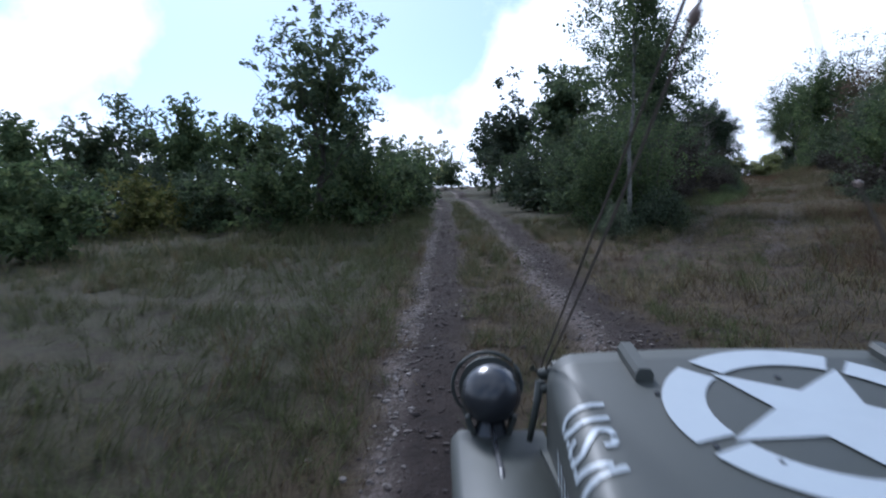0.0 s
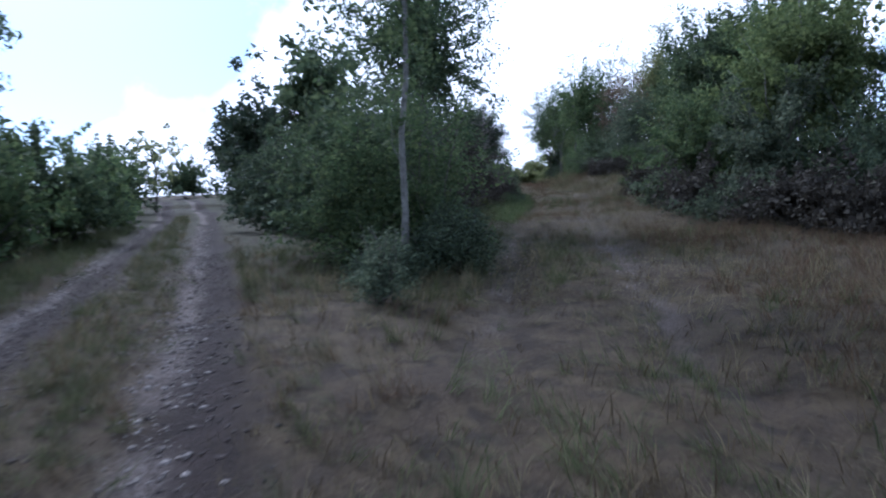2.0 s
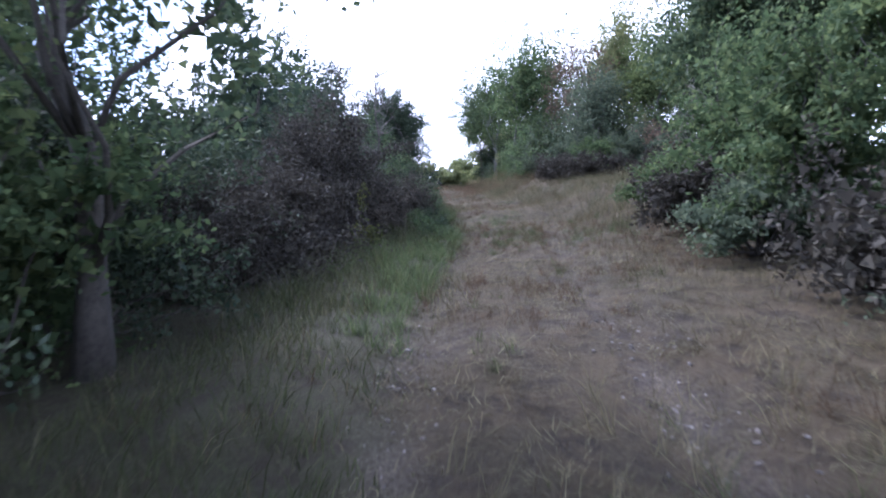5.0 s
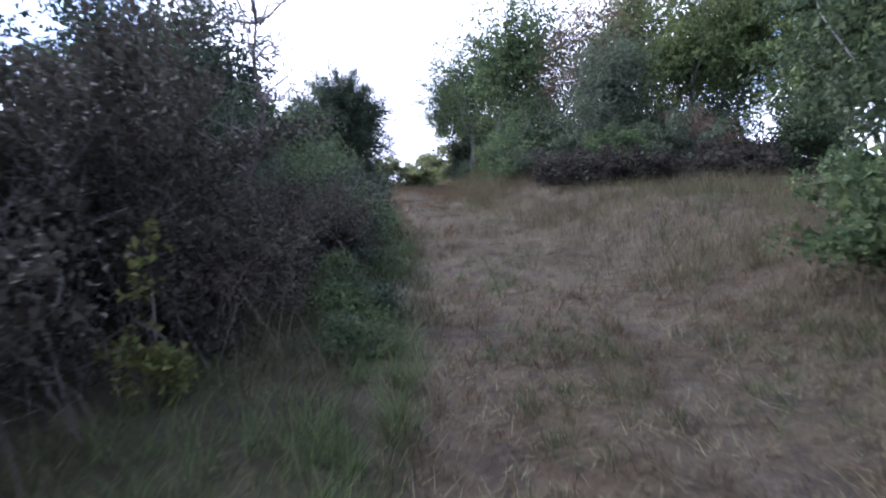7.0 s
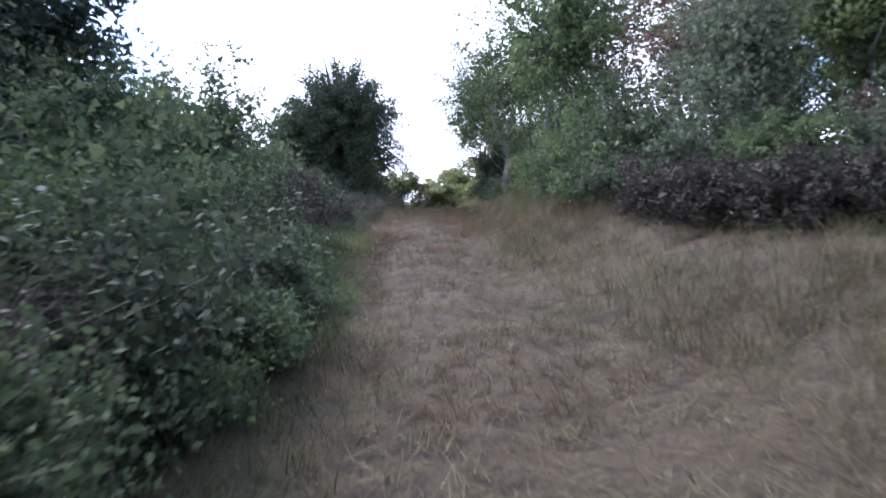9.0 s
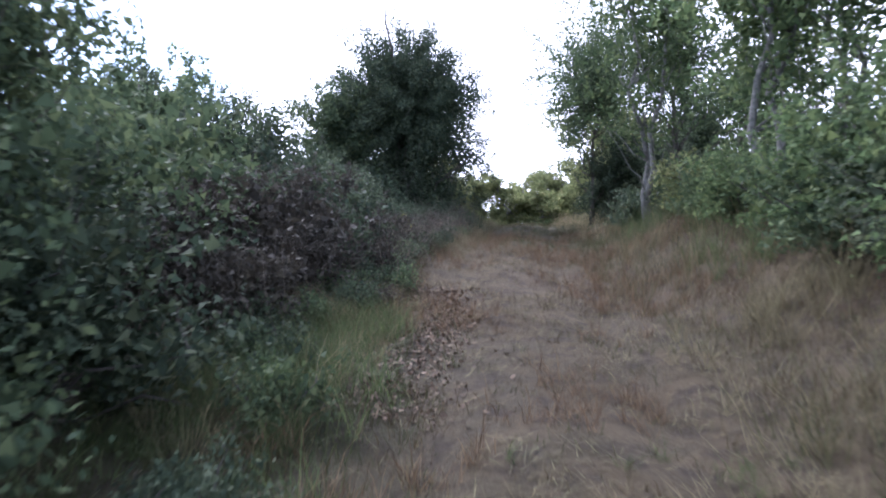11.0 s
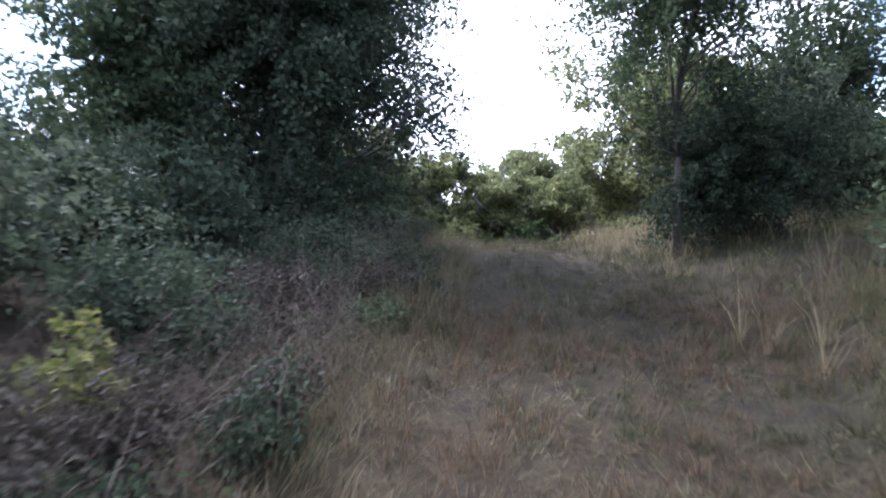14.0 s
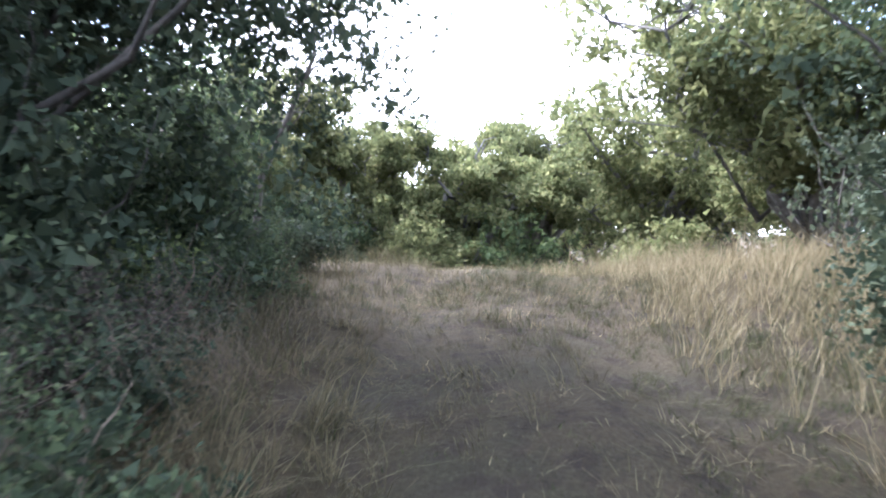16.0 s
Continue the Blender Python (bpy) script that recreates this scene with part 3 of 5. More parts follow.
bush("pale_shrub", 3.45, 13.4, 0.78, 0.42, LEAF_GREY, "small grey-green shrub at the foot of the ash", fine=True, core=0.5, clumps=60, per=45, size=0.019, seed=17, spread=0.12, shoots=8)

# -- left of the track, up the hill --
LEFT = "thicket along the track"
k = 0
for along, side, tall, rx, leaf in [
        (47.5, -3.1, 3.0, 1.2, LEAF_OAK), (50.0, -3.2, 3.0, 1.3, LEAF_DARK), (52.5, -3.5, 3.0, 1.4, LEAF_ASH),
        (56.0, -3.6, 1.7, 1.7, LEAF_BRAMBLE), (58.6, -3.4, 2.0, 1.7, LEAF_BRAMBLE), (61.0, -3.3, 2.8, 1.7, LEAF_BRAMBLE), (58.5, -6.2, 2.5, 2.2, LEAF_OAK), (54.0, -6.0, 2.0, 2.0, LEAF_DARK),
        (63.5, -3.4, 3.4, 1.8, LEAF_BRAMBLE), (66.6, -4.1, 4.4, 1.8, LEAF_DARK), (63.4, -6.0, 2.3, 1.8, LEAF_DARK), (66.6, -5.9, 2.5, 1.8, LEAF_DARK), (63.0, -2.7, 1.3, 0.95, LEAF_BRAMBLE), (64.8, -2.6, 1.4, 0.9, LEAF_BRAMBLE), (66.6, -2.5, 1.6, 0.9, LEAF_BRAMBLE), (69.8, -2.9, 2.1, 1.3, LEAF_ASH), (65.6, -1.7, 1.1, 0.7, LEAF_BRAMBLE), (67.0, -1.5, 1.2, 0.7, LEAF_OAK), (68.4, -1.4, 1.2, 0.7, LEAF_DARK), (69.9, -1.3, 1.0, 0.65, LEAF_OAK), (71.5, -1.4, 1.0, 0.7, LEAF_DARK), (73.0, -1.7, 1.0, 0.7, LEAF_OAK), (69.0, -2.3, 1.9, 0.9, LEAF_OAK), (66.0, -6.4, 3.3, 2.2, LEAF_DARK),
        (71.5, -3.2, 2.6, 1.4, LEAF_OAK), (71.5, -4.9, 3.9, 1.4, LEAF_DARK), (74.0, -3.9, 3.8, 1.7, LEAF_OAK), (73.2, -2.8, 2.0, 1.0, LEAF_OAK), (75.0, -2.7, 1.7, 1.0, LEAF_OAK), (76.8, -2.7, 1.5, 0.95, LEAF_DARK), (76.5, -3.9, 3.4, 1.6, LEAF_OAK), (79.0, -4.6, 3.0, 1.6, LEAF_OAK), (82.0, -5.4, 2.5, 1.4, LEAF_OAK),
        (75.0, -7.5, 4.4, 2.2, LEAF_OAK), (80.5, -7.5, 3.6, 2.0, LEAF_OAK), (71.0, -7.0, 4.2, 2.2, LEAF_DARK)]:
    k += 1
    bush("thorn_bush", *beside(along, side), tall, rx, leaf, "brown and purplish bramble thicket beside the track" if leaf is LEAF_BRAMBLE else "dense green thorn bush beside the track",
         clumps=200 if tall == 4.4 else 70 if side < -5 else 100, per=66 if leaf is LEAF_BRAMBLE or 60 < along < 68 else 50, size=0.090 if side < -5 else 0.026 if leaf is LEAF_BRAMBLE or 60 < along < 68 else 0.036, fine=side > -5 and (46 < along < 72 or 73 < along < 78), core=1.2, seed=300 + k, spread=0.24, rough=0.8 if side > -3 else 0.45, group=LEFT)
for along, side, tall, rx, leaf in [
        (80.5, -3.0, 1.6, 1.1, LEAF_BRAMBLE), (79.5, -2.7, 0.9, 0.7, LEAF_BRAMBLE), (81.6, -2.5, 1.0, 0.75, LEAF_BRAMBLE), (83.2, -2.2, 1.0, 0.8, LEAF_DARK), (85.2, -1.9, 0.95, 0.8, LEAF_BRAMBLE), (87.2, -2.3, 0.8, 0.7, LEAF_BRAMBLE), (89.2, -2.4, 1.0, 0.8, LEAF_DARK), (90.8, -2.3, 0.7, 0.7, LEAF_BRAMBLE), (92.6, -2.3, 0.9, 0.8, LEAF_DARK), (94.2, -2.7, 0.7, 0.7, LEAF_DARK), (95.8, -2.9, 1.1, 0.85, LEAF_OAK), (97.6, -3.0, 1.2, 0.9, LEAF_OAK), (82.5, -3.0, 1.7, 1.3, LEAF_BRAMBLE), (84.5, -2.9, 1.6, 1.2, LEAF_DARK), (84.5, -5.0, 2.0, 1.5, LEAF_GREY), (86.5, -3.6, 1.5, 1.2, LEAF_BRAMBLE), (88.0, -5.0, 2.0, 1.4, LEAF_DARK), (82.0, -5.6, 2.0, 1.6, LEAF_GREY), (79.0, -2.9, 1.2, 0.9, LEAF_BRAMBLE)]:
    k += 1
    bush("bramble", *beside(along, side), tall, rx, leaf, "low tangled bramble with greyish leaves beside the track", clumps=80, per=45 if along < 79 or side < -2.6 else 60, size=0.032 if along < 79 or side < -2.6 else 0.022, seed=300 + k, spread=0.2, group=LEFT)
for along, side, tall, rx in ((60.2, -2.2, 0.8, 0.26), (88.0, -2.0, 0.9, 0.32)):
    k += 1
    bush("young_shrub", *beside(along, side), tall, rx, LEAF_YELLOW, "small yellow-green shrub at the edge of the thicket", clumps=16, per=40, size=0.032, seed=300 + k, spread=0.12, twigs=8, shoots=4, core=0.2)
for i, (along, side, tall, rx) in enumerate([(56.2, -3.5, 1.5, 1.1), (58.6, -3.3, 1.8, 1.1), (61.0, -3.2, 2.4, 1.0), (64.2, -3.0, 2.0, 1.0)]):
    bare_bush("bramble_canes", *beside(along, side), tall, rx, "tall tangle of bare brown twigs through the bramble thicket", seed=780 + i, stems=110, thick=0.003, arch=0.2, group=LEFT)
def dead_tree(x, y, tall, rx, seed):
    rg = np.random.default_rng(seed)
    base = new("dead_tree")
    base.location = (x, y, H(x, y) - 0.03)
    tagged(base, "bare dead thorn tree standing in the thicket", "tree", LEFT)
    line = crooked((0, 0, 0), (0.15, 0.1, tall), rg, 0.03, 8)
    link_mesh("trunk", *tube(line, [0.055 * (1 - 0.85 * i / 8) for i in range(9)], 7), BARK_DARK, base, True)
    for i in range(26):
        f = np.array(line[rg.integers(3, 9)])
        a = rg.uniform(0, 2 * math.pi)
        e = f + np.array([math.cos(a), math.sin(a), rg.uniform(0.1, 0.9)]) * rx * rg.uniform(0.4, 1.0)
        limb = crooked(f, e, rg, 0.12, 4, 0.05)
        tubes = [tube(limb, [0.020, 0.016, 0.012, 0.009, 0.005], 5)]
        for k in range(7):
            g = np.array(limb[rg.integers(1, 5)])
            tubes.append(tube(crooked(g, g + rg.normal(size=3) * 0.16 + np.array([0, 0, 0.08]), rg, 0.1, 2), [0.008, 0.006, 0.004], 3))
        link_mesh("limb", *join(tubes), TWIG, base)


dead_tree(12.45, 31.6, 3.75, 0.8, 41)
# leaf colour darkened to give the broad tree its shaded near side
tree("elm_tree", 24.8, 62.0, 8.4, 3.4, 0.3, LEAF_DARK, BARK_DARK, "broad dense green tree overhanging the track, its shade put into dark leaves", core=2.0, clumps=560, per=60, size=0.038, trunk=0.17, seed=51, spread=0.38, stems=4, limbs=36, rough=0.25)
tree("elm_tree", 22.4, 61.8, 5.6, 1.75, 0.3, LEAF_OAK, BARK_DARK, "dense dark green tree grown together with its broad neighbour", core=1.8, clumps=230, per=48, size=0.057, trunk=0.12, seed=57, spread=0.42, stems=2, rough=0.3)
for i, (bx, by, tall, rx) in enumerate([(13.6, 41.6, 5.8, 1.8), (11.4, 40.2, 6.2, 1.8)]):
    tree("juniper_tree", bx, by, tall, rx, 0.3, LEAF_FIR, BARK_DARK, "dark blue-green juniper rising out of the thicket", clumps=210, per=52, size=0.06, trunk=0.13, seed=340 + i, spread=0.30, rough=0.55, core=1.1, group=LEFT)
tree("sapling", 16.7, 43.8, 4.0, 0.85, 1.0, LEAF_OAK, BARK_DARK, "young tree with loose leafy shoots over the thicket", clumps=80, per=45, size=0.04, trunk=0.04, seed=345, spread=0.2, core=0.2, fine=True, group=LEFT)
for i, (bx, by, tall, rx, leaf) in enumerate([(16.6, 53.4, 3.6, 1.3, LEAF_OAK), (18.1, 55.2, 3.4, 1.2, LEAF_DARK), (19.4, 59.2, 4.0, 1.25, LEAF_OAK), (15.6, 61.5, 5.2, 1.9, LEAF_DARK)]):
    tree("thicket_tree", bx, by, tall, rx, 0.4, leaf, BARK_DARK, "small dark leafy tree behind the brambles", clumps=120, per=46, size=0.055, trunk=0.07, seed=350 + i, spread=0.3, core=0.9, group=LEFT)
tree("hedge_tree", 16.0, 65.0, 6.4, 2.6, 0.6, LEAF_OAK, BARK_DARK, "dark tree beyond the brambles", clumps=110, per=37, size=0.106, trunk=0.12, seed=52, spread=0.38)
tree("hedge_tree", 11.0, 58.0, 6.0, 2.8, 0.6, LEAF_DARK, BARK_DARK, "dark tree beyond the brambles", clumps=110, per=37, size=0.106, trunk=0.12, seed=53, spread=0.38)
tree("slender_tree", 27.5, 65.6, 6.0, 1.2, 2.0, LEAF_PALE_SUNLIT, BARK_DARK, "thin leaning tree with sparse pale leaves", core=0, clumps=50, per=29, size=0.051, trunk=0.06, lean=(1.6, 0.2), seed=54, spread=0.24)

# several at the broad tree take the dark leaf as its shade
for i, (bx, by, tall, rx, leaf) in enumerate([
        (20.0, 58.0, 2.4, 1.5, LEAF_DARK), (21.5, 60.0, 2.6, 1.5, LEAF_OAK), (19.5, 63.5, 3.2, 2.0, LEAF_OAK), (27.9, 51.8, 1.0, 1.0, LEAF_DARK), (30.2, 53.6, 1.5, 1.0, LEAF_OAK), (28.4, 48.4, 1.3, 1.1, LEAF_DARK), (31.9, 58.6, 1.1, 0.8, LEAF_DARK), (23.0, 58.8, 1.8, 1.1, LEAF_DARK), (25.2, 60.2, 1.8, 1.0, LEAF_DARK), (26.3, 63.2, 2.2, 1.1, LEAF_OAK),
        (23.5, 65.5, 3.0, 1.8, LEAF_DARK), (26.5, 67.5, 2.6, 1.6, LEAF_OAK), (17.0, 60.5, 3.0, 1.9, LEAF_DARK), (24.2, 61.0, 2.4, 1.4, LEAF_DARK)]):
    bush("undergrowth_bush", bx, by, tall, rx, leaf, "leafy undergrowth at the foot of the broad tree, partly coloured dark for shade", clumps=100, per=46, size=0.036, seed=600 + i, spread=0.25, group="undergrowth at the crest")

for i, (bx, by, tall, rx, leaf) in enumerate([(19.0, 52.4, 1.7, 1.3, LEAF_DARK), (20.2, 54.2, 1.7, 1.2, LEAF_OAK), (21.2, 55.8, 1.6, 1.1, LEAF_GREY), (19.2, 56.2, 2.0, 1.3, LEAF_DARK), (22.2, 57.4, 1.7, 1.0, LEAF_DARK), (17.4, 54.4, 2.0, 1.4, LEAF_OAK), (18.2, 50.4, 1.7, 1.3, LEAF_OAK)]):
    bush("bramble", bx, by, tall, rx, leaf, "grey-green bramble thicket before the broad tree", clumps=95, per=58, size=0.030, seed=860 + i, spread=0.2, core=1.3, group=LEFT)
for i, (along, side, tall, rx, leaf) in enumerate([(95.2, -2.0, 0.6, 0.6, LEAF_OAK), (96.4, -2.3, 0.75, 0.65, LEAF_FRESH), (97.2, -1.8, 0.6, 0.6, LEAF_OAK), (98.4, -2.4, 0.8, 0.7, LEAF_OAK), (99.6, -2.0, 0.7, 0.7, LEAF_DARK), (96.0, -3.2, 0.9, 0.7, LEAF_DARK), (94.2, -1.9, 0.45, 0.5, LEAF_OAK)]):
    bush("weed_clump", *beside(along, side), tall, rx, leaf, "low clump of leafy green weeds beside the track", clumps=60, per=45, size=0.022, seed=800 + i, spread=0.16, core=0.9, group="weeds at the crest")

# -- right of the track --
RIGHT = "hedge right of the fork"
for i, (bx, by, tall, rx, leaf, kind) in enumerate([
        (14.4, 18.6, 3.6, 1.7, LEAF_GREY, "bush"), (16.6, 19.6, 6.4, 2.3, LEAF_FRESH, "tree"), (15.2, 22.2, 3.6, 1.7, LEAF_ASH, "bush"), (18.8, 22.5, 7.2, 2.5, LEAF_ASH, "tree"),
        (17.3, 25.2, 3.0, 1.5, LEAF_ASH, "bush"), (20.0, 26.6, 3.2, 1.5, LEAF_OAK, "bush"), (22.6, 28.6, 7.0, 2.4, LEAF_ASH, "tree"), (21.5, 25.5, 7.2, 2.6, LEAF_OAK, "tree"),
        (17.5, 16.0, 6.2, 2.3, LEAF_OAK, "tree"), (14.6, 15.6, 2.2, 1.6, LEAF_DARK, "bush"), (16.4, 13.4, 4.6, 2.0, LEAF_OAK, "tree"), (15.6, 17.4, 3.0, 1.7, LEAF_OAK, "bush"), (20.5, 14.5, 5.0, 2.4, LEAF_DARK, "tree"), (25.0, 31.0, 6.5, 2.4, LEAF_OAK, "tree"), (20.6, 27.8, 6.4, 2.0, LEAF_OAK, "tree")]):
    if kind == "tree":
        tree("hedge_tree", bx, by, tall, rx, 0.7, leaf, BARK_GREY, "leafy green tree rising from the hedge beside the track", clumps=170, per=56, size=0.054, trunk=0.11, seed=400 + i, spread=0.34, core=1.5, group=RIGHT)
    else:
        bush("hedge_bush", bx, by, tall, rx, leaf, "dark green hedge bush with some yellow leaves", clumps=100, per=52, size=0.044, seed=400 + i, spread=0.25, group=RIGHT)
for i, (bx, by, tall, leaf) in enumerate([(12.4, 16.2, 1.3, LEAF_BRAMBLE), (12.9, 18.0, 1.2, LEAF_GREY), (13.4, 20.0, 1.4, LEAF_BRAMBLE), (14.6, 22.6, 1.2, LEAF_GREY), (12.2, 14.4, 1.3, LEAF_BRAMBLE), (15.6, 24.6, 1.3, LEAF_BRAMBLE), (17.0, 26.4, 1.2, LEAF_ASH), (18.9, 27.6, 1.1, LEAF_ASH)]):
    bush("hedge_bush", bx, by, tall, 1.15, leaf, "low yellowing bush at the foot of the hedge" if leaf is LEAF_PALE_SUNLIT else "low brownish bramble at the foot of the hedge", clumps=80, per=45, size=0.034, seed=760 + i, spread=0.2, group=RIGHT)
bare_bush("bare_bush", 18.2, 26.2, 2.2, 1.2, "bare grey twiggy bush at the foot of the hedge", seed=42)
HEDGE = "bramble hedge behind the grass"
for i, (bx, by, tall) in enumerate([(24.4, 42.4, 0.8), (23.7, 40.8, 0.9), (23.1, 39.2, 1.0), (22.6, 37.6, 1.0), (22.4, 36.2, 1.1), (23.4, 35.3, 1.0), (24.8, 35.1, 1.1), (26.2, 35.3, 1.0), (27.6, 35.8, 1.1), (29.0, 36.3, 1.1)]):
    bush("bramble", bx, by, tall, 0.95, LEAF_GREY if i < 2 else LEAF_BRAMBLE, "low purplish-brown bramble in the hedge behind the grass", clumps=80, per=52, size=0.030, seed=450 + i, spread=0.17, group=HEDGE)
for i, (bx, by, tall, leaf) in enumerate([(24.6, 41.6, 2.0, LEAF_OAK), (24.4, 39.6, 2.1, LEAF_GREY), (24.0, 37.6, 1.9, LEAF_ASH), (25.2, 36.7, 2.0, LEAF_GREY), (27.0, 37.2, 2.1, LEAF_RUST), (28.8, 37.9, 2.2, LEAF_OAK), (24.9, 43.8, 2.2, LEAF_ASH)]):
    bush("hedge_bush", bx, by, tall, 1.25, leaf, "grey-green leafy bush rising behind the brambles", clumps=100, per=48, size=0.036, seed=470 + i, spread=0.2, group=HEDGE)
BACK = "row of trees behind the bramble hedge"
for i, (bx, by, tall, rx, low, leaf) in enumerate([
        (27.3, 51.2, 7.8, 1.7, 1.8, LEAF_ASH), (29.0, 47.4, 9.0, 2.9, 1.0, LEAF_ASH), (31.0, 43.6, 9.2, 3.1, 0.5, LEAF_PALE_SUNLIT), (32.6, 40.0, 9.4, 3.2, 0.5, LEAF_FRESH),
        (31.5, 36.0, 8.6, 2.7, 0.4, LEAF_FRESH), (36.0, 35.0, 9.0, 2.8, 1.0, LEAF_OAK), (30.1, 57.7, 7.8, 2.2, 1.7, LEAF_OAK), (30.6, 54.2, 8.0, 2.2, 1.2, LEAF_OAK), (34.5, 55.0, 7.6, 2.5, 0.4, LEAF_OAK),
        (35.5, 43.0, 9.0, 3.0, 0.4, LEAF_ASH), (33.0, 47.5, 8.8, 2.6, 1.0, LEAF_PALE_SUNLIT), (38.0, 39.0, 9.0, 2.8, 0.8, LEAF_OAK), (36.4, 60.4, 6.4, 2.1, 0.3, LEAF_OAK),
        (27.0, 42.6, 6.0, 1.5, 1.2, LEAF_RUST), (29.4, 39.8, 6.4, 1.9, 1.0, LEAF_FRESH), (26.4, 46.4, 7.4, 2.0, 1.4, LEAF_ASH), (26.2, 40.0, 4.6, 1.4, 0.8, LEAF_GREY)]):
    tree("hedge_tree", bx, by, tall, rx, low, leaf, BARK_DARK if leaf is LEAF_OAK else BARK_ASH, core=0.9 if i == 6 else 0.0 if leaf is LEAF_RUST else 0.35 if i in (7, 8) else 0.1 if i == 0 else 0.2 if i in (1, 10) else 1.2 if leaf is LEAF_OAK else 0.8, label="tall thin-trunked tree with the sky showing through", fine=i in (6, 7), clumps=280 if i == 6 else 190, per=45, size=0.036 if i in (6, 7) else 0.057, trunk=0.07 if i == 6 else 0.075, seed=480 + i, spread=0.42, stems=1 if i == 6 else 2, rough=0.55, group=BACK)
for i, (bx, by, tall, rx) in enumerate([(29.3, 35.5, 2.6, 1.5), (29.6, 39.5, 2.8, 1.6), (30.0, 43.0, 3.0, 1.6), (34.0, 38.0, 3.4, 1.8), (34.0, 45.0, 3.2, 1.8), (33.0, 51.5, 3.0, 1.7), (36.5, 58.0, 3.0, 1.9), (34.6, 58.8, 3.2, 1.7), (30.6, 57.7, 3.4, 1.25), (31.8, 57.4, 3.0, 1.3)]):
    bush("hedge_bush", bx, by, tall, rx, LEAF_DARK if i > 7 else LEAF_GREY if i % 2 else LEAF_OAK, "dark green bush under the row of trees" if i > 7 else "tall grey-green bush under the row of trees", clumps=110 if i > 7 else 90, per=56 if i > 7 else 42, size=0.03 if i > 7 else 0.05, fine=i > 7, seed=700 + i, spread=0.26, group=HEDGE)
for i, (along, side, tall, rx) in enumerate([(78.6, -2.5, 0.8, 0.7), (80.4, -2.4, 0.8, 0.7), (82.4, -2.1, 0.7, 0.6), (84.4, -1.8, 0.75, 0.7), (86.4, -1.7, 0.7, 0.65), (87.6, -1.7, 0.6, 0.6), (88.8, -1.6, 0.6, 0.6), (90.2, -1.8, 0.6, 0.6)]):
    bare_bush("bramble_canes", *beside(along, side), tall, rx, "tangle of bare brown bramble canes beside the track", seed=720 + i, stems=60, thick=0.0024, bark=CANE, arch=1.0, group=LEFT)
bush("young_shrub", 33.6, 60.8, 1.5, 0.75, LEAF_GREY, "sparse twiggy shrub in the tall grass", clumps=26, per=20, size=0.04, seed=740, spread=0.16, core=0.1)
for i, (along, side, tall, rx, leaf) in enumerate([(78.6, 4.2, 1.5, 1.0, LEAF_ASH), (80.6, 4.0, 1.4, 1.0, LEAF_OAK), (79.5, 5.4, 1.9, 1.2, LEAF_OAK), (82, 4.4, 1.4, 1.0, LEAF_ASH), (83.8, 4.2, 1.3, 0.9, LEAF_ASH), (85.4, 4.3, 1.3, 1.0, LEAF_OAK), (87.5, 4.5, 1.2, 1.0, LEAF_PALE_SUNLIT), (89.5, 5.4, 1.3, 0.9, LEAF_PALE_SUNLIT), (91.5, 5.8, 1.2, 0.9, LEAF_ASH), (77, 6.4, 1.4, 1.3, LEAF_DARK)]):
    bush("bank_bush", *beside(along, side), tall, rx, leaf, "low green bush on the grassy bank", clumps=80, per=45, size=0.040, seed=520 + i, spread=0.22)

# -- beyond the crest --
# the sunlit look of this wood is put into its pale leaf colour
FAR = "sunlit oaks beyond the crest"
for i, (bx, by, tall, rx, lean) in enumerate([
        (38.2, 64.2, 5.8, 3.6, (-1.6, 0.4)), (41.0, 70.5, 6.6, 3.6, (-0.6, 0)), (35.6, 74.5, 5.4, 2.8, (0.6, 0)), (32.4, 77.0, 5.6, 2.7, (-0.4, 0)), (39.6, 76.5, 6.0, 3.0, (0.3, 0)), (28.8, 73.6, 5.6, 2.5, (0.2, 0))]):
    gnarled_oak("oak_tree", bx, by, tall, rx, LEAF_PALE_SUNLIT, BARK_GREY, "broad gnarled old oak, sunlight put into its pale leaf colour" if i else "old oak with thick crooked limbs beyond the golden grass, leaves coloured as sunlit", seed=900 + i, lean=lean, limbs=12, per=78, size=0.105, trunk=0.24, group=FAR)
for i, (bx, by, tall, rx, leaf) in enumerate([(33.6, 72.6, 1.7, 1.5, LEAF_PALE_SUNLIT), (36.2, 71.6, 1.8, 1.6, LEAF_ASH), (38.8, 70.4, 1.8, 1.6, LEAF_PALE_SUNLIT), (31.2, 74.4, 1.8, 1.5, LEAF_ASH), (36.6, 66.8, 1.3, 1.2, LEAF_PALE_SUNLIT), (40.2, 65.6, 1.8, 1.6, LEAF_ASH), (40.6, 62.4, 2.0, 1.6, LEAF_PALE_SUNLIT), (29.0, 71.0, 1.9, 1.4, LEAF_OAK), (38.0, 78.5, 2.6, 2.0, LEAF_PALE_SUNLIT), (34.4, 79.0, 2.6, 2.0, LEAF_PALE_SUNLIT)]):
    bush("understorey_bush", bx, by, tall, rx, leaf, "leafy bush under the oaks beyond the crest, many coloured as sunlit", clumps=80, per=40, size=0.07, seed=930 + i, spread=0.25, group="bushes beyond the crest")
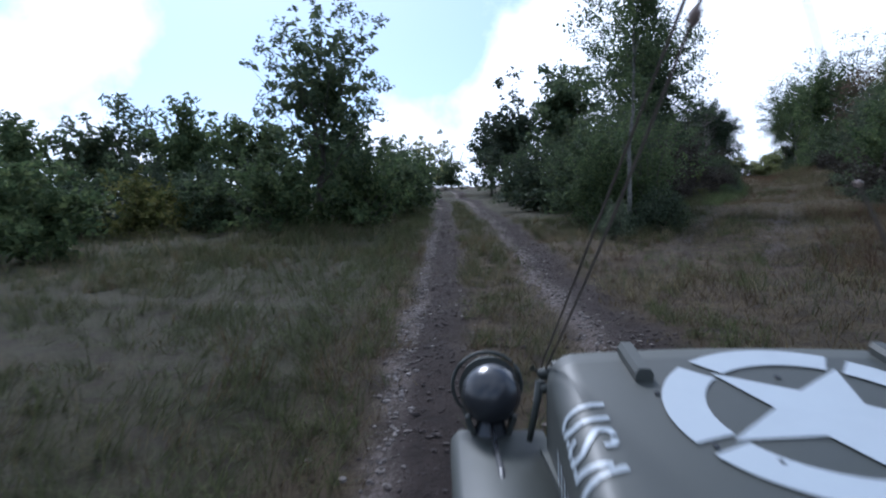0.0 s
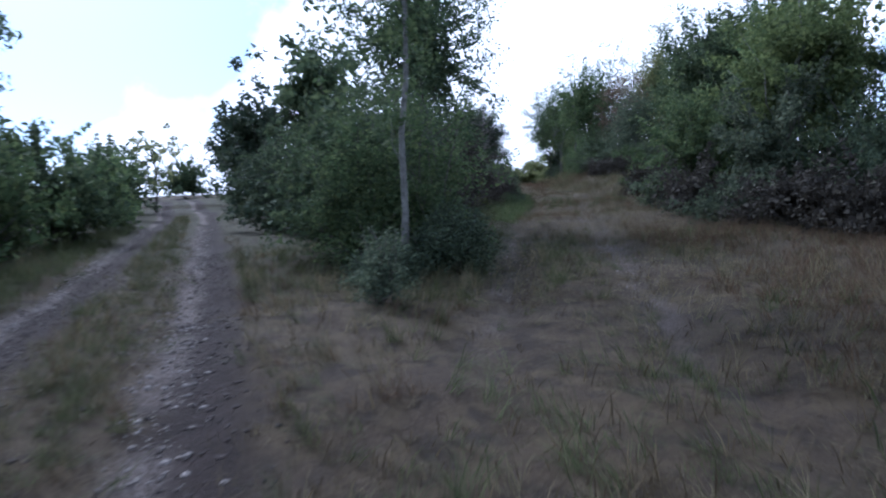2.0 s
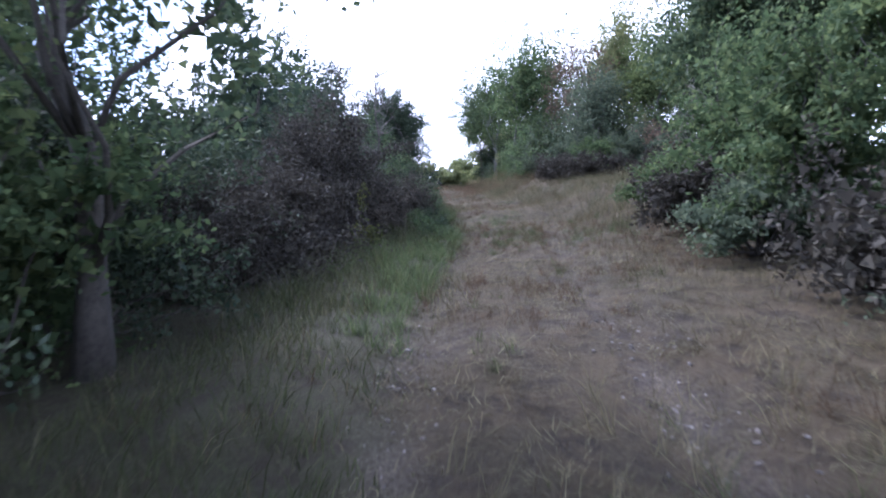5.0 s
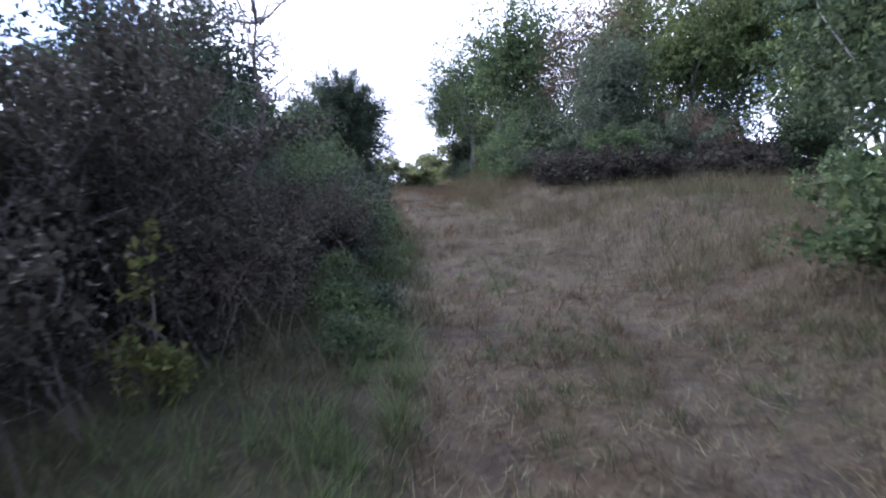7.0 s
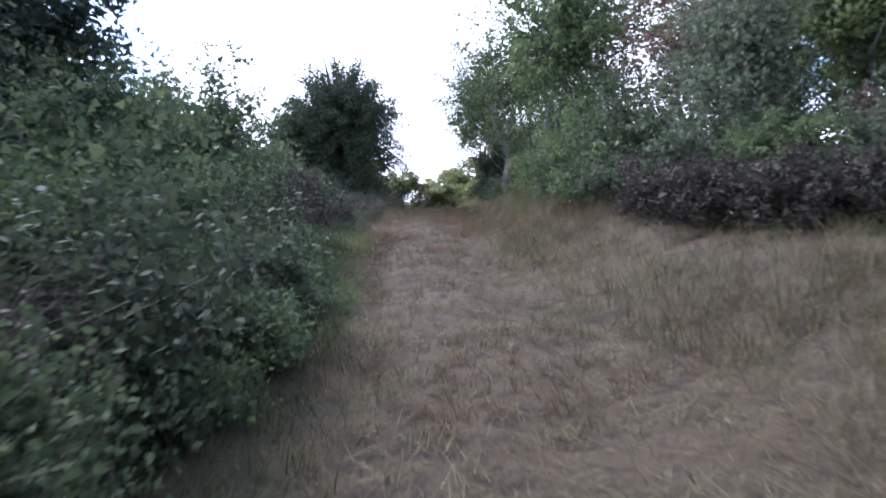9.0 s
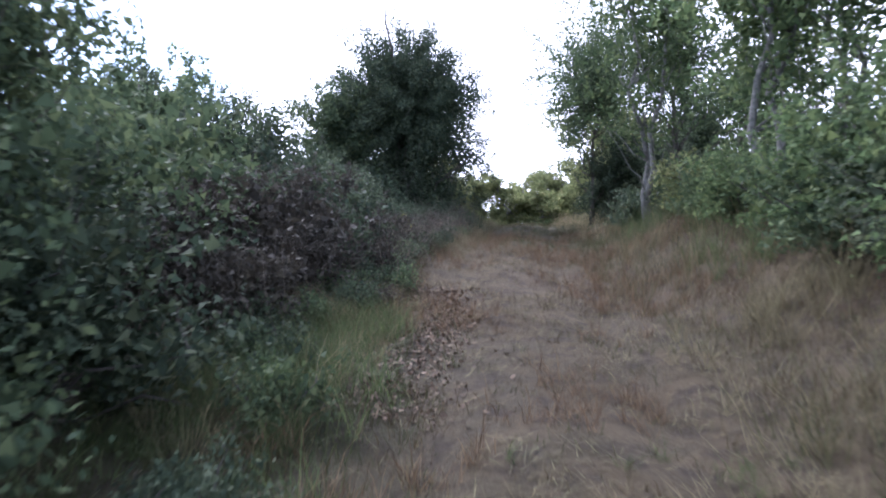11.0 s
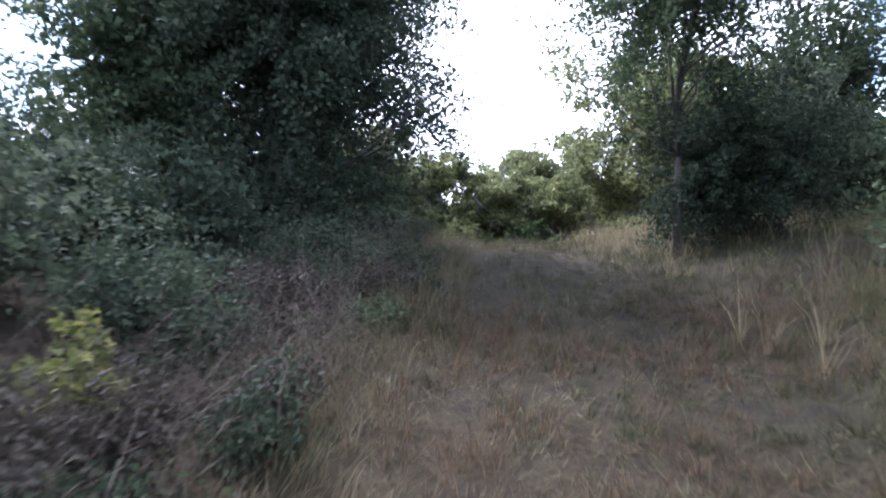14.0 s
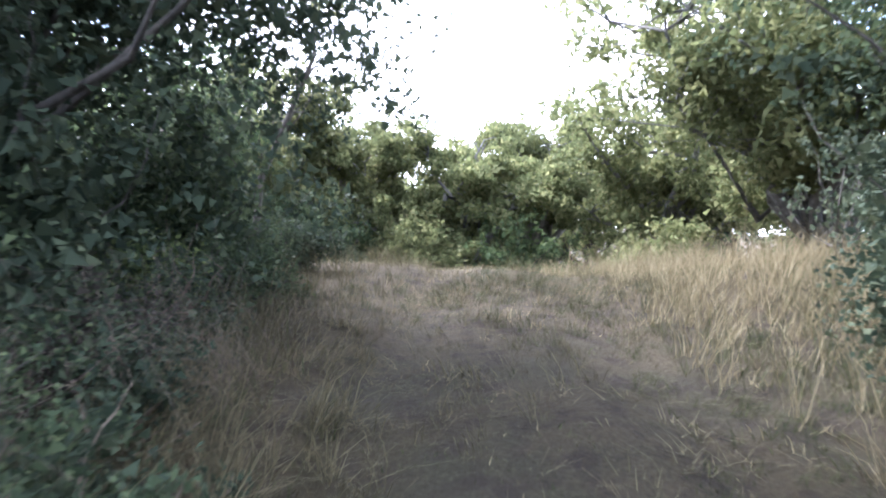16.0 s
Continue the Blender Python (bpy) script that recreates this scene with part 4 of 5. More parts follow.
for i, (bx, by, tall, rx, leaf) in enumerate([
        (44.0, 79.0, 6.6, 2.9, LEAF_PALE_SUNLIT), (46.0, 90.0, 7.4, 3.4, LEAF_PALE_SUNLIT), (46.5, 70.0, 7.6, 3.2, LEAF_OAK), (24.5, 74.0, 6.4, 2.4, LEAF_ASH), (51.0, 78.0, 7.6, 3.6, LEAF_OAK), (36.0, 88.0, 6.6, 3.2, LEAF_PALE_SUNLIT),
        (49.0, 66.0, 7.4, 3.6, LEAF_PALE_SUNLIT), (56.0, 88.0, 8.0, 4.0, LEAF_OAK), (30.0, 85.0, 6.6, 3.2, LEAF_OAK), (44.0, 62.0, 7.4, 3.2, LEAF_OAK), (26.6, 70.6, 4.6, 1.5, LEAF_ASH)]):
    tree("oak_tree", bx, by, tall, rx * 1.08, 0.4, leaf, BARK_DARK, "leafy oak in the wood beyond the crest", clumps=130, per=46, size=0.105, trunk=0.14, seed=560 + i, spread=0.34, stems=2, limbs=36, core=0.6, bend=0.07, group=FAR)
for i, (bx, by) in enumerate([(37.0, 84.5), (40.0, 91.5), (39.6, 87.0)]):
    bush("far_bush", bx, by, 4.4, 2.6, LEAF_PALE_SUNLIT, "green bush in the wood beyond the crest, most coloured as sunlit", clumps=70, per=30, size=0.152, seed=660 + i, spread=0.45, group="bushes beyond the crest", twigs=10, shoots=6)
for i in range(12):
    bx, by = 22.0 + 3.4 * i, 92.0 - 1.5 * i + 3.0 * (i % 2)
    bush("far_bush", bx, by, 3.6, 2.4, LEAF_PALE_SUNLIT if i % 3 else LEAF_OAK, "green bush in the wood beyond the crest, most coloured as sunlit", clumps=60, per=25, size=0.152, seed=640 + i, spread=0.45, group="bushes beyond the crest", twigs=10, shoots=6)
# ---- the vehicle, standing in the ruts at the start of the way ----
def paint(name, base, rough, scratch):
    m, n, l, bsdf = nodes_of(name)
    f, g = noise_tex(n, l, 6, 5), noise_tex(n, l, 60, 4)
    l.new(mixed(n, l, f, base, scratch), bsdf.inputs["Base Color"])
    rr = n.new("ShaderNodeMapRange")
    rr.inputs["To Min"].default_value, rr.inputs["To Max"].default_value = rough - 0.08, rough + 0.12
    l.new(f, rr.inputs["Value"])
    l.new(rr.outputs["Result"], bsdf.inputs["Roughness"])
    bumped(n, l, bsdf, g, 0.05, 0.002)
    bsdf.inputs["Specular IOR Level"].default_value = 0.4
    bsdf.inputs["Coat Weight"].default_value, bsdf.inputs["Coat Roughness"].default_value = 0.08, 0.36
    return m


OLIVE = paint("olive_drab_paint", (0.020, 0.025, 0.023), 0.58, (0.030, 0.034, 0.029))
WHITE = paint("white_stencil_paint", (0.31, 0.345, 0.37), 0.48, (0.27, 0.30, 0.325))
BLACK = paint("black_enamel", (0.018, 0.02, 0.024), 0.22, (0.03, 0.032, 0.036))
RUBBER = paint("black_rubber", (0.02, 0.02, 0.02), 0.8, (0.035, 0.033, 0.03))
CABLE = paint("dark_cord", (0.05, 0.04, 0.032), 0.8, (0.09, 0.075, 0.06))
CERAMIC = paint("brown_ceramic", (0.20, 0.15, 0.13), 0.35, (0.26, 0.2, 0.17))
LAMP_GLASS, an, al_, ab = nodes_of("lamp_glass")
ab.inputs["Base Color"].default_value, ab.inputs["Roughness"].default_value = (0.6, 0.6, 0.58, 1), 0.08
ab.inputs["Transmission Weight"].default_value = 0.6

EYE = Vector((0, 0, 1.5))
jeep = new("jeep")
jeep.location = (0.68, 0.3, H(0.68, 0.3))
tagged(jeep, "open olive-drab military jeep with a white star on the bonnet", "vehicle")
JEEP_AT = Vector(jeep.location)


def part(name, bm, material, parent, label="", smooth_shade=False, bevel=0.0):
    """One bmesh, in metres from the eye's first place, as one part."""
    if bevel:
        bmesh.ops.bevel(bm, geom=bm.edges[:], offset=bevel, segments=2, affect="EDGES", profile=0.6)
    shift = EYE - JEEP_AT
    bmesh.ops.translate(bm, verts=bm.verts, vec=shift)
    me = bpy.data.meshes.new(name)
    bm.to_mesh(me)
    bm.free()
    me.materials.append(material)
    if smooth_shade:
        me.polygons.foreach_set("use_smooth", np.ones(len(me.polygons), bool))
    ob = new(name, me)
    ob.parent = parent
    return tagged(ob, label) if label else ob


def box(cx, cy, cz, sx_, sy_, sz_, turn=None):
    bm = bmesh.new()
    bmesh.ops.create_cube(bm, size=1, matrix=Matrix.Translation((cx, cy, cz)) @ (turn or Matrix()) @ Matrix.Diagonal((sx_, sy_, sz_, 1)))
    return bm


def from_tubes(tubes):
    vs, fs = join(tubes)
    bm = bmesh.new()
    vv = [bm.verts.new(v) for v in vs]
    for f in fs:
        bm.faces.new([vv[i] for i in f])
    return bm


SLOPE = 0.2496
DROP = 0.58
MID = 0.68


def on_hood(x, y, up=0.0):
    crown = 0.018 * (1 - ((x - MID) / 0.47) ** 2)
    return (x, y, -DROP + SLOPE * y + up + max(crown, -0.02) - 0.018)


def half_width(y):
    return 0.495 - 0.045 * (y - 0.55) / 0.9


EDGE = 0.06   # radius of the bonnet's long edges


def on_edge(y, s, up=0.003):
    """A place on the bonnet's rolled edge: s is the way inwards from where the curve ends, negative round the curve and down the side."""
    x0 = MID - half_width(y) + EDGE
    if s >= 0:
        return on_hood(x0 + s, y, up)
    a, down = min(-s / EDGE, math.pi / 2), max(-s - EDGE * math.pi / 2, 0)
    return (x0 - (EDGE + up) * math.sin(a), y, on_hood(x0, y)[2] - EDGE + (EDGE + up) * math.cos(a) - down)


def hood():
    bm = bmesh.new()
    rows = []
    ys = [0.50 + 0.95 * i / 18 for i in range(19)]
    for y in ys:
        hw = half_width(y)
        left = [on_edge(y, -0.29 + 0.09 * j, 0) for j in range(3)] + [on_edge(y, -EDGE * math.pi / 2 * (1 - j / 8), 0) for j in range(8)]
        prof = [on_hood(MID + (hw - EDGE) * (j / 12 - 1), y) for j in range(25)]
        right = [(2 * MID - px, py, pz) for px, py, pz in reversed(left)]
        row = [bm.verts.new(q) for q in left + prof + right]
        rows.append(row)
    for a, b in zip(rows[:-1], rows[1:]):
        for i in range(len(a) - 1):
            bm.faces.new((a[i], a[i + 1], b[i + 1], b[i]))
    front = [bm.verts.new((v.co.x, v.co.y + 0.012, v.co.z - 0.02)) for v in rows[-1]]
    for i in range(len(front) - 1):
        bm.faces.new((rows[-1][i], rows[-1][i + 1], front[i + 1], front[i]))
    bmesh.ops.recalc_face_normals(bm, faces=bm.faces)
    return bm


hood_part = part("hood", hood(), OLIVE, jeep, "olive-drab bonnet", True)

# white star in a broken ring
SC = (MID, 1.156)
ROT = radians(31.7)


def star_point(r, a):
    return (r * math.sin(a + ROT), r * math.cos(a + ROT))


TIP = 0.222
star = bmesh.new()
centre = star.verts.new(on_hood(*SC, 0.0035))
ring_v = []
for i in range(10):
    x, y = star_point(TIP if i % 2 == 0 else TIP * 0.40, math.pi * i / 5)
    ring_v.append(star.verts.new(on_hood(SC[0] + x, SC[1] + y * 0.97, 0.0035)))
for i in range(10):
    star.faces.new((centre, ring_v[(i + 1) % 10], ring_v[i]))
part("star", star, WHITE, hood_part, "white painted star")
for i in range(5):
    bm = bmesh.new()
    a0, a1 = 2 * math.pi * i / 5 + 0.07, 2 * math.pi * (i + 1) / 5 - 0.07
    prev = None
    for j in range(17):
        a = a0 + (a1 - a0) * j / 16
        pair = []
        for r in (0.205, 0.282):
            x, y = star_point(r, a)
            pair.append(bm.verts.new(on_hood(SC[0] + x, SC[1] + y * 0.97, 0.0035)))
        if prev:
            bm.faces.new((prev[0], prev[1], pair[1], pair[0]))
        prev = pair
    part("ring_segment", bm, WHITE, hood_part)

# stencilled letters over the rolled edge and, below them, the number as plain bars
def stroke(bm, line, wide):
    """A painted stroke along points (y, s) of the bonnet's edge."""
    prev = None
    pts = [(p[0] + (q[0] - p[0]) * k / 6, p[1] + (q[1] - p[1]) * k / 6) for p, q in zip(line[:-1], line[1:]) for k in range(6)] + [line[-1]]
    for i, (y, u) in enumerate(pts):
        (ya, ua), (yb, ub) = pts[max(i - 1, 0)], pts[min(i + 1, len(pts) - 1)]
        far = math.hypot(yb - ya, ub - ua)
        ny, nu = (ub - ua) / far * wide / 2, -(yb - ya) / far * wide / 2
        pair = [bm.verts.new(on_edge(y + ny, u + nu)), bm.verts.new(on_edge(y - ny, u - nu))]
        if prev:
            bm.faces.new((prev[0], prev[1], pair[1], pair[0]))
        prev = pair


LETTERS = {"U": [[(0.026, 0.055), (0.026, -0.03), (0.018, -0.046), (0.006, -0.052)], [(-0.026, 0.055), (-0.026, -0.03), (-0.018, -0.046), (-0.006, -0.052)]],
           "S": [[(-0.026, 0.026), (-0.024, 0.044), (-0.006, 0.052)], [(0.006, 0.052), (0.024, 0.044), (0.026, 0.02), (-0.026, -0.02), (-0.024, -0.044), (-0.006, -0.052)], [(0.006, -0.052), (0.024, -0.044), (0.026, -0.026)]],
           "A": [[(0.028, -0.054), (0.007, 0.03)], [(-0.028, -0.054), (-0.004, 0.055)]],
           ".": [[(0.0, -0.054), (0.0, -0.042)]]}
tb = bmesh.new()
for letter, at_y in (("U", 1.19), (".", 1.148), ("S", 1.105), (".", 1.062), ("A", 1.02)):
    for line in LETTERS[letter]:
        stroke(tb, [(at_y + y * 0.95, u * 0.84 - 0.028) for y, u in line], 0.013)
part("lettering", tb, WHITE, hood_part, "white stencilled letters U.S.A.")
for i in range(9):
    bm = bmesh.new()
    stroke(bm, [(1.24 - 0.045 * i, -0.13), (1.225 - 0.045 * i, -0.205)], 0.013)
    part("number_bar", bm, WHITE, hood_part)


def hood_block(x, y0, y1):
    bm = bmesh.new()
    lo = []
    for y in (y0, y1):
        for dx, dz in ((-0.018, 0), (-0.018, 0.016), (-0.011, 0.026), (0.011, 0.026), (0.018, 0.016), (0.018, 0)):
            q = on_hood(x, y)
            lo.append(bm.verts.new((x + dx, y, q[2] + dz)))
    for i in range(6):
        j = (i + 1) % 6
        bm.faces.new((lo[i], lo[j], lo[6 + j], lo[6 + i]))
    bm.faces.new(lo[:6][::-1])
    bm.faces.new(lo[6:])
    bmesh.ops.recalc_face_normals(bm, faces=bm.faces)
    return bm


for bx in (0.398, 0.945):
    blk = part("hood_block", hood_block(bx, 1.30, 1.435), OLIVE, hood_part, "wooden windscreen rest block")
for bx, by in ((0.405, 1.245), (0.52, 1.01), (0.80, 1.07), (0.66, 1.30), (0.44, 1.06)):
    bm = bmesh.new()
    bmesh.ops.create_icosphere(bm, subdivisions=1, radius=0.006, matrix=Matrix.Translation(on_hood(bx, by, 0.002)))
    part("bolt", bm, BLACK, hood_part)

# body, wings, grille, bumper
FZ = -0.475


def wing(side):
    bm = bmesh.new()
    x0, x1 = (0.02, 0.245) if side < 0 else (1.115, 1.34)
    prof = [(0.62, -0.80), (0.70, -0.60), (0.86, FZ - 0.02), (1.00, FZ), (1.30, FZ + 0.02), (1.62, FZ + 0.03), (1.70, FZ + 0.005), (1.73, FZ - 0.05)]
    rows = []
    for y, z in prof:
        row = [bm.verts.new(p) for p in ((x0, y, z - 0.09), (x0, y, z - 0.02), (x0 + 0.02 if side < 0 else x0, y, z), (x1 - (0.02 if side > 0 else 0), y, z), (x1, y, z - 0.02), (x1, y, z - 0.09))]
        rows.append(row)
    for a, b in zip(rows[:-1], rows[1:]):
        for i in range(5):
            bm.faces.new((a[i], a[i + 1], b[i + 1], b[i]))
    bmesh.ops.recalc_face_normals(bm, faces=bm.faces)
    return bm


for side in (-1, 1):
    part("fender", wing(side), OLIVE, jeep, "flat olive-drab front wing", True)
    x = MID + side * 0.45
    part("engine_side", box(x, 1.0, -0.62, 0.03, 0.92, 0.36), OLIVE, jeep)
    part("tub_side", box(MID + side * 0.66, -0.45, -0.82, 0.03, 1.9, 0.42), OLIVE, jeep, bevel=0.008)
part("cowl", box(MID, 0.49, -0.62, 1.30, 0.04, 0.42), OLIVE, jeep, bevel=0.01)
part("floor_pan", box(MID, -0.45, -1.02, 1.30, 1.9, 0.03), OLIVE, jeep)
part("tub_back", box(MID, -1.40, -0.82, 1.30, 0.03, 0.42), OLIVE, jeep, bevel=0.008)
part("grille", box(MID, 1.47, -0.50, 0.88, 0.03, 0.50), OLIVE, jeep, bevel=0.01)
part("bumper", box(MID, 1.80, -0.82, 1.36, 0.05, 0.15), OLIVE, jeep, bevel=0.012)


def tyre(cx, cy, cz):
    bm = bmesh.new()
    prof = [(0.24, -0.06), (0.30, -0.08), (0.345, -0.075), (0.365, -0.05), (0.37, 0.0), (0.365, 0.05), (0.345, 0.075), (0.30, 0.08), (0.24, 0.06)]
    rows = []
    for i in range(36):
        a = 2 * math.pi * i / 36
        rows.append([bm.verts.new((cx + w, cy + r * math.cos(a), cz + (r + (0.008 if i % 2 and 0.34 < r else 0)) * math.sin(a))) for r, w in prof])
    for i in range(36):
        a, b = rows[i], rows[(i + 1) % 36]
        for j in range(len(prof) - 1):
            bm.faces.new((a[j], a[j + 1], b[j + 1], b[j]))
    bmesh.ops.recalc_face_normals(bm, faces=bm.faces)
    return bm


def rim(cx, cy, cz):
    bm = bmesh.new()
    bmesh.ops.create_cone(bm, cap_ends=True, segments=28, radius1=0.245, radius2=0.245, depth=0.09, matrix=Matrix.Translation((cx, cy, cz)) @ Matrix.Rotation(math.pi / 2, 4, "Y"))
    return bm


for wy in (1.22, -0.85):
    for wx in (0.07, 1.29):
        wz = H(wx, wy) - 1.5 + 0.365
        w = part("wheel", tyre(wx, wy, wz), RUBBER, jeep, "treaded black tyre", True)
        part("rim", rim(wx, wy, wz), OLIVE, w)

# the guarded driving lamp on the near wing
LX, LY, LZ = 0.116, 1.60, -0.352
bm = bmesh.new()
bmesh.ops.create_uvsphere(bm, u_segments=32, v_segments=18, radius=0.073, matrix=Matrix.Translation((LX, LY, LZ)) @ Matrix.Diagonal((1, 1.15, 1, 1)))
lamp = part("driving_lamp", bm, BLACK, jeep, "round black blackout driving lamp", True)
bm = bmesh.new()
bmesh.ops.create_cone(bm, cap_ends=True, segments=32, radius1=0.076, radius2=0.07, depth=0.05, matrix=Matrix.Translation((LX, LY + 0.075, LZ + 0.006)) @ Matrix.Rotation(-math.pi / 2, 4, "X"))
part("lamp_rim", bm, OLIVE, lamp, smooth_shade=False)
arc = [(LX - 0.006 + 0.086 * math.sin(a), LY + 0.05, LZ + 0.012 + 0.082 * math.cos(a)) for a in [radians(d) for d in range(-140, 141, 14)]]
part("lamp_guard", from_tubes([tube([(LX - 0.05, LY + 0.02, FZ + 0.03)] + arc + [(LX + 0.05, LY + 0.02, FZ + 0.03)], [0.005] * (len(arc) + 2), 6)]), OLIVE, lamp, "bent wire lamp guard", True)
bm = bmesh.new()
bmesh.ops.create_cone(bm, cap_ends=True, segments=16, radius1=0.045, radius2=0.022, depth=0.06, matrix=Matrix.Translation((LX, LY, FZ + 0.055)))
part("lamp_foot", bm, BLACK, lamp)
for s in (-1, 1):
    part("lamp_bracket", box(LX + s * 0.045, LY - 0.01, FZ + 0.04, 0.012, 0.03, 0.07, Matrix.Rotation(s * 0.35, 4, "Y")), OLIVE, lamp, bevel=0.003)
part("lamp_cable", from_tubes([tube([(LX, LY - 0.03, FZ + 0.05), (LX + 0.002, LY - 0.10, FZ + 0.035), (LX + 0.003, LY - 0.26, FZ + 0.025), (LX + 0.004, LY - 0.33, FZ + 0.0)], [0.007] * 4, 8)]), BLACK, lamp)

# bonnet catch
bm = from_tubes([tube([(0.222, 1.50, -0.30), (0.212, 1.50, -0.36), (0.195, 1.49, -0.435)], [0.012, 0.008, 0.007], 8),
                 tube([(0.255, 1.46, -0.27), (0.225, 1.50, -0.285), (0.205, 1.52, -0.275)], [0.016, 0.014, 0.008], 8),
                 tube([(0.25, 1.45, -0.30), (0.225, 1.48, -0.315)], [0.012, 0.010], 8)])
part("bonnet_catch", bm, OLIVE, jeep, "bonnet catch with hook", True)


# cords with insulators, running back over the eye
def cord(a, b, sag, r=0.0023, side=0.0):
    pts = []
    for i in range(9):
        u = i / 8
        pts.append(tuple(Vector(a).lerp(Vector(b), u) + Vector((side * math.sin(math.pi * u), 0, -sag * math.sin(math.pi * u)))))
    return tube(pts, [r] * 9, 6)


def insulator(at, along):
    d = Vector(along).normalized()
    bm = bmesh.new()
    rot = d.to_track_quat("Z", "Y").to_matrix().to_4x4()
    bmesh.ops.create_uvsphere(bm, u_segments=14, v_segments=10, radius=0.0075, matrix=Matrix.Translation(at) @ rot @ Matrix.Diagonal((1, 1, 1.9, 1)))
    return bm


A0, A1, A2 = (0.228, 1.50, -0.285), (0.29, 0.76, 0.268), (0.34, 0.12, 0.82)
part("stay_cord", from_tubes([cord(A0, A1, 0.012)]), CABLE, jeep)
part("stay_cord", from_tubes([cord(A0, A1, 0.0, side=0.006)]), CABLE, jeep)
part("stay_cord", from_tubes([cord(A1, A2, 0.0)]), CABLE, jeep)
part("stay_cord", from_tubes([cord((0.215, 1.45, -0.26), (0.30, 0.62, 0.42), 0.0)]), CABLE, jeep)
part("insulator", insulator(A1, Vector(A2) - Vector(A0)), CERAMIC, jeep, "brown ceramic insulator", True)
B0, B1, B2 = (1.12, 1.46, -0.29), (0.80, 1.27, 0.126), (0.31, 0.60, 0.30)
part("stay_cord", from_tubes([cord(B0, B1, 0.0)]), CABLE, jeep)
part("stay_cord", from_tubes([cord(B0, B1, 0.0, side=0.008)]), CABLE, jeep)
part("stay_cord", from_tubes([cord(B1, B2, 0.0, r=0.0013)]), CABLE, jeep)
part("insulator", insulator(B1, Vector(B2) - Vector(B1)), CERAMIC, jeep, "brown ceramic insulator", True)
# ---- stones in the wheel ruts ----
STONE, sn, sl, sb = nodes_of("pale_limestone")
sgeo = sn.new("ShaderNodeNewGeometry")
sf = noise_tex(sn, sl, 30, 5)
scol = ramp(sn, sl, sgeo.outputs["Random Per Island"], [(0.0, (0.04, 0.031, 0.027)), (0.5, (0.085, 0.070, 0.063)), (1.0, (0.21, 0.185, 0.172))])
sl.new(mixed(sn, sl, 0.35, scol, ramp(sn, sl, sf, [(0.3, (0.08, 0.064, 0.056)), (0.7, (0.22, 0.20, 0.18))])), sb.inputs["Base Color"])
sb.inputs["Roughness"].default_value = 0.95
bumped(sn, sl, sb, sf, 0.5)
PEBBLE = bmesh.new()
bmesh.ops.create_icosphere(PEBBLE, subdivisions=1, radius=1.0)
pebble_v = np.array([v.co[:] for v in PEBBLE.verts])
pebble_f = np.array([[v.index for v in f.verts] for f in PEBBLE.faces])
PEBBLE.free()


def scatter_stones(name, xs, ys, sizes, rg, label):
    k = len(xs)
    z = height(xs, ys)
    sc3 = sizes[:, None] * rg.uniform([0.7, 0.5, 0.35], [1.3, 1.0, 0.75], (k, 3))
    v = pebble_v[None] * (1 + 0.35 * (rg.uniform(size=(k, len(pebble_v), 1)) - 0.5)) * sc3[:, None]
    a = rg.uniform(0, 2 * math.pi, k)[:, None]
    vx = v[..., 0] * np.cos(a) - v[..., 1] * np.sin(a)
    vy = v[..., 0] * np.sin(a) + v[..., 1] * np.cos(a)
    co = np.stack([vx + xs[:, None], vy + ys[:, None], v[..., 2] + z[:, None] + sc3[:, 2:3] * 0.25], -1).reshape(-1, 3)
    f = (pebble_f[None] + (np.arange(k) * len(pebble_v))[:, None, None]).reshape(-1, 3)
    ob = link_mesh(name, co.tolist(), f.tolist(), STONE)
    return tagged(ob, label, "stones", kind="stuff")


def rut_spots(count, line, rut, lo, hi, rg, spread):
    d = np.diff(line, axis=0)
    ln = np.concatenate([[0], np.cumsum(np.hypot(d[:, 0], d[:, 1]))])
    al = rg.uniform(lo, hi, count)
    i = np.clip(np.searchsorted(ln, al, "right") - 1, 0, len(d) - 1)
    t = d[i] / np.hypot(d[i, 0], d[i, 1])[:, None]
    sd = rut - 0.1 + rg.normal(size=count) * spread
    x = np.interp(al, ln, line[:, 0]) + t[:, 1] * sd
    y = np.interp(al, ln, line[:, 1]) - t[:, 0] * sd
    return x, y


spots = [rut_spots(3300, LT_TRACK, -0.25, 31, 60, rng, 0.065), rut_spots(2800, LT_TRACK, 1.45, 33, 60, rng, 0.13), rut_spots(850, TR, -0.22, 44, 54, rng, 0.15),
         rut_spots(950, TR, 1.45, 44, 54, rng, 0.18), rut_spots(350, LT_TRACK, 0.6, 31, 48, rng, 0.6)]
sx, sy = np.concatenate([s[0] for s in spots]), np.concatenate([s[1] for s in spots])
small = np.where(sx > 3.0, 0.75, 1.0)
scatter_stones("track_stones", sx, sy, small * (0.006 + 0.026 * rng.uniform(0, 1, len(sx)) ** 3), rng, "pale limestone rubble in the wheel ruts")

clods = [rut_spots(1500, LT_TRACK, 0.05, 32, 50, rng, 0.22), rut_spots(1500, LT_TRACK, 1.72, 32, 50, rng, 0.22), rut_spots(900, LT_TRACK, 0.7, 32, 50, rng, 0.5)]
cx, cy = np.concatenate([c[0] for c in clods]), np.concatenate([c[1] for c in clods])
CLOD, cn, cl, cb = nodes_of("crumbled_earth")
cl.new(ramp(cn, cl, noise_tex(cn, cl, 22, 5), [(0.35, (0.013, 0.009, 0.008)), (0.65, (0.05, 0.037, 0.032))]), cb.inputs["Base Color"])
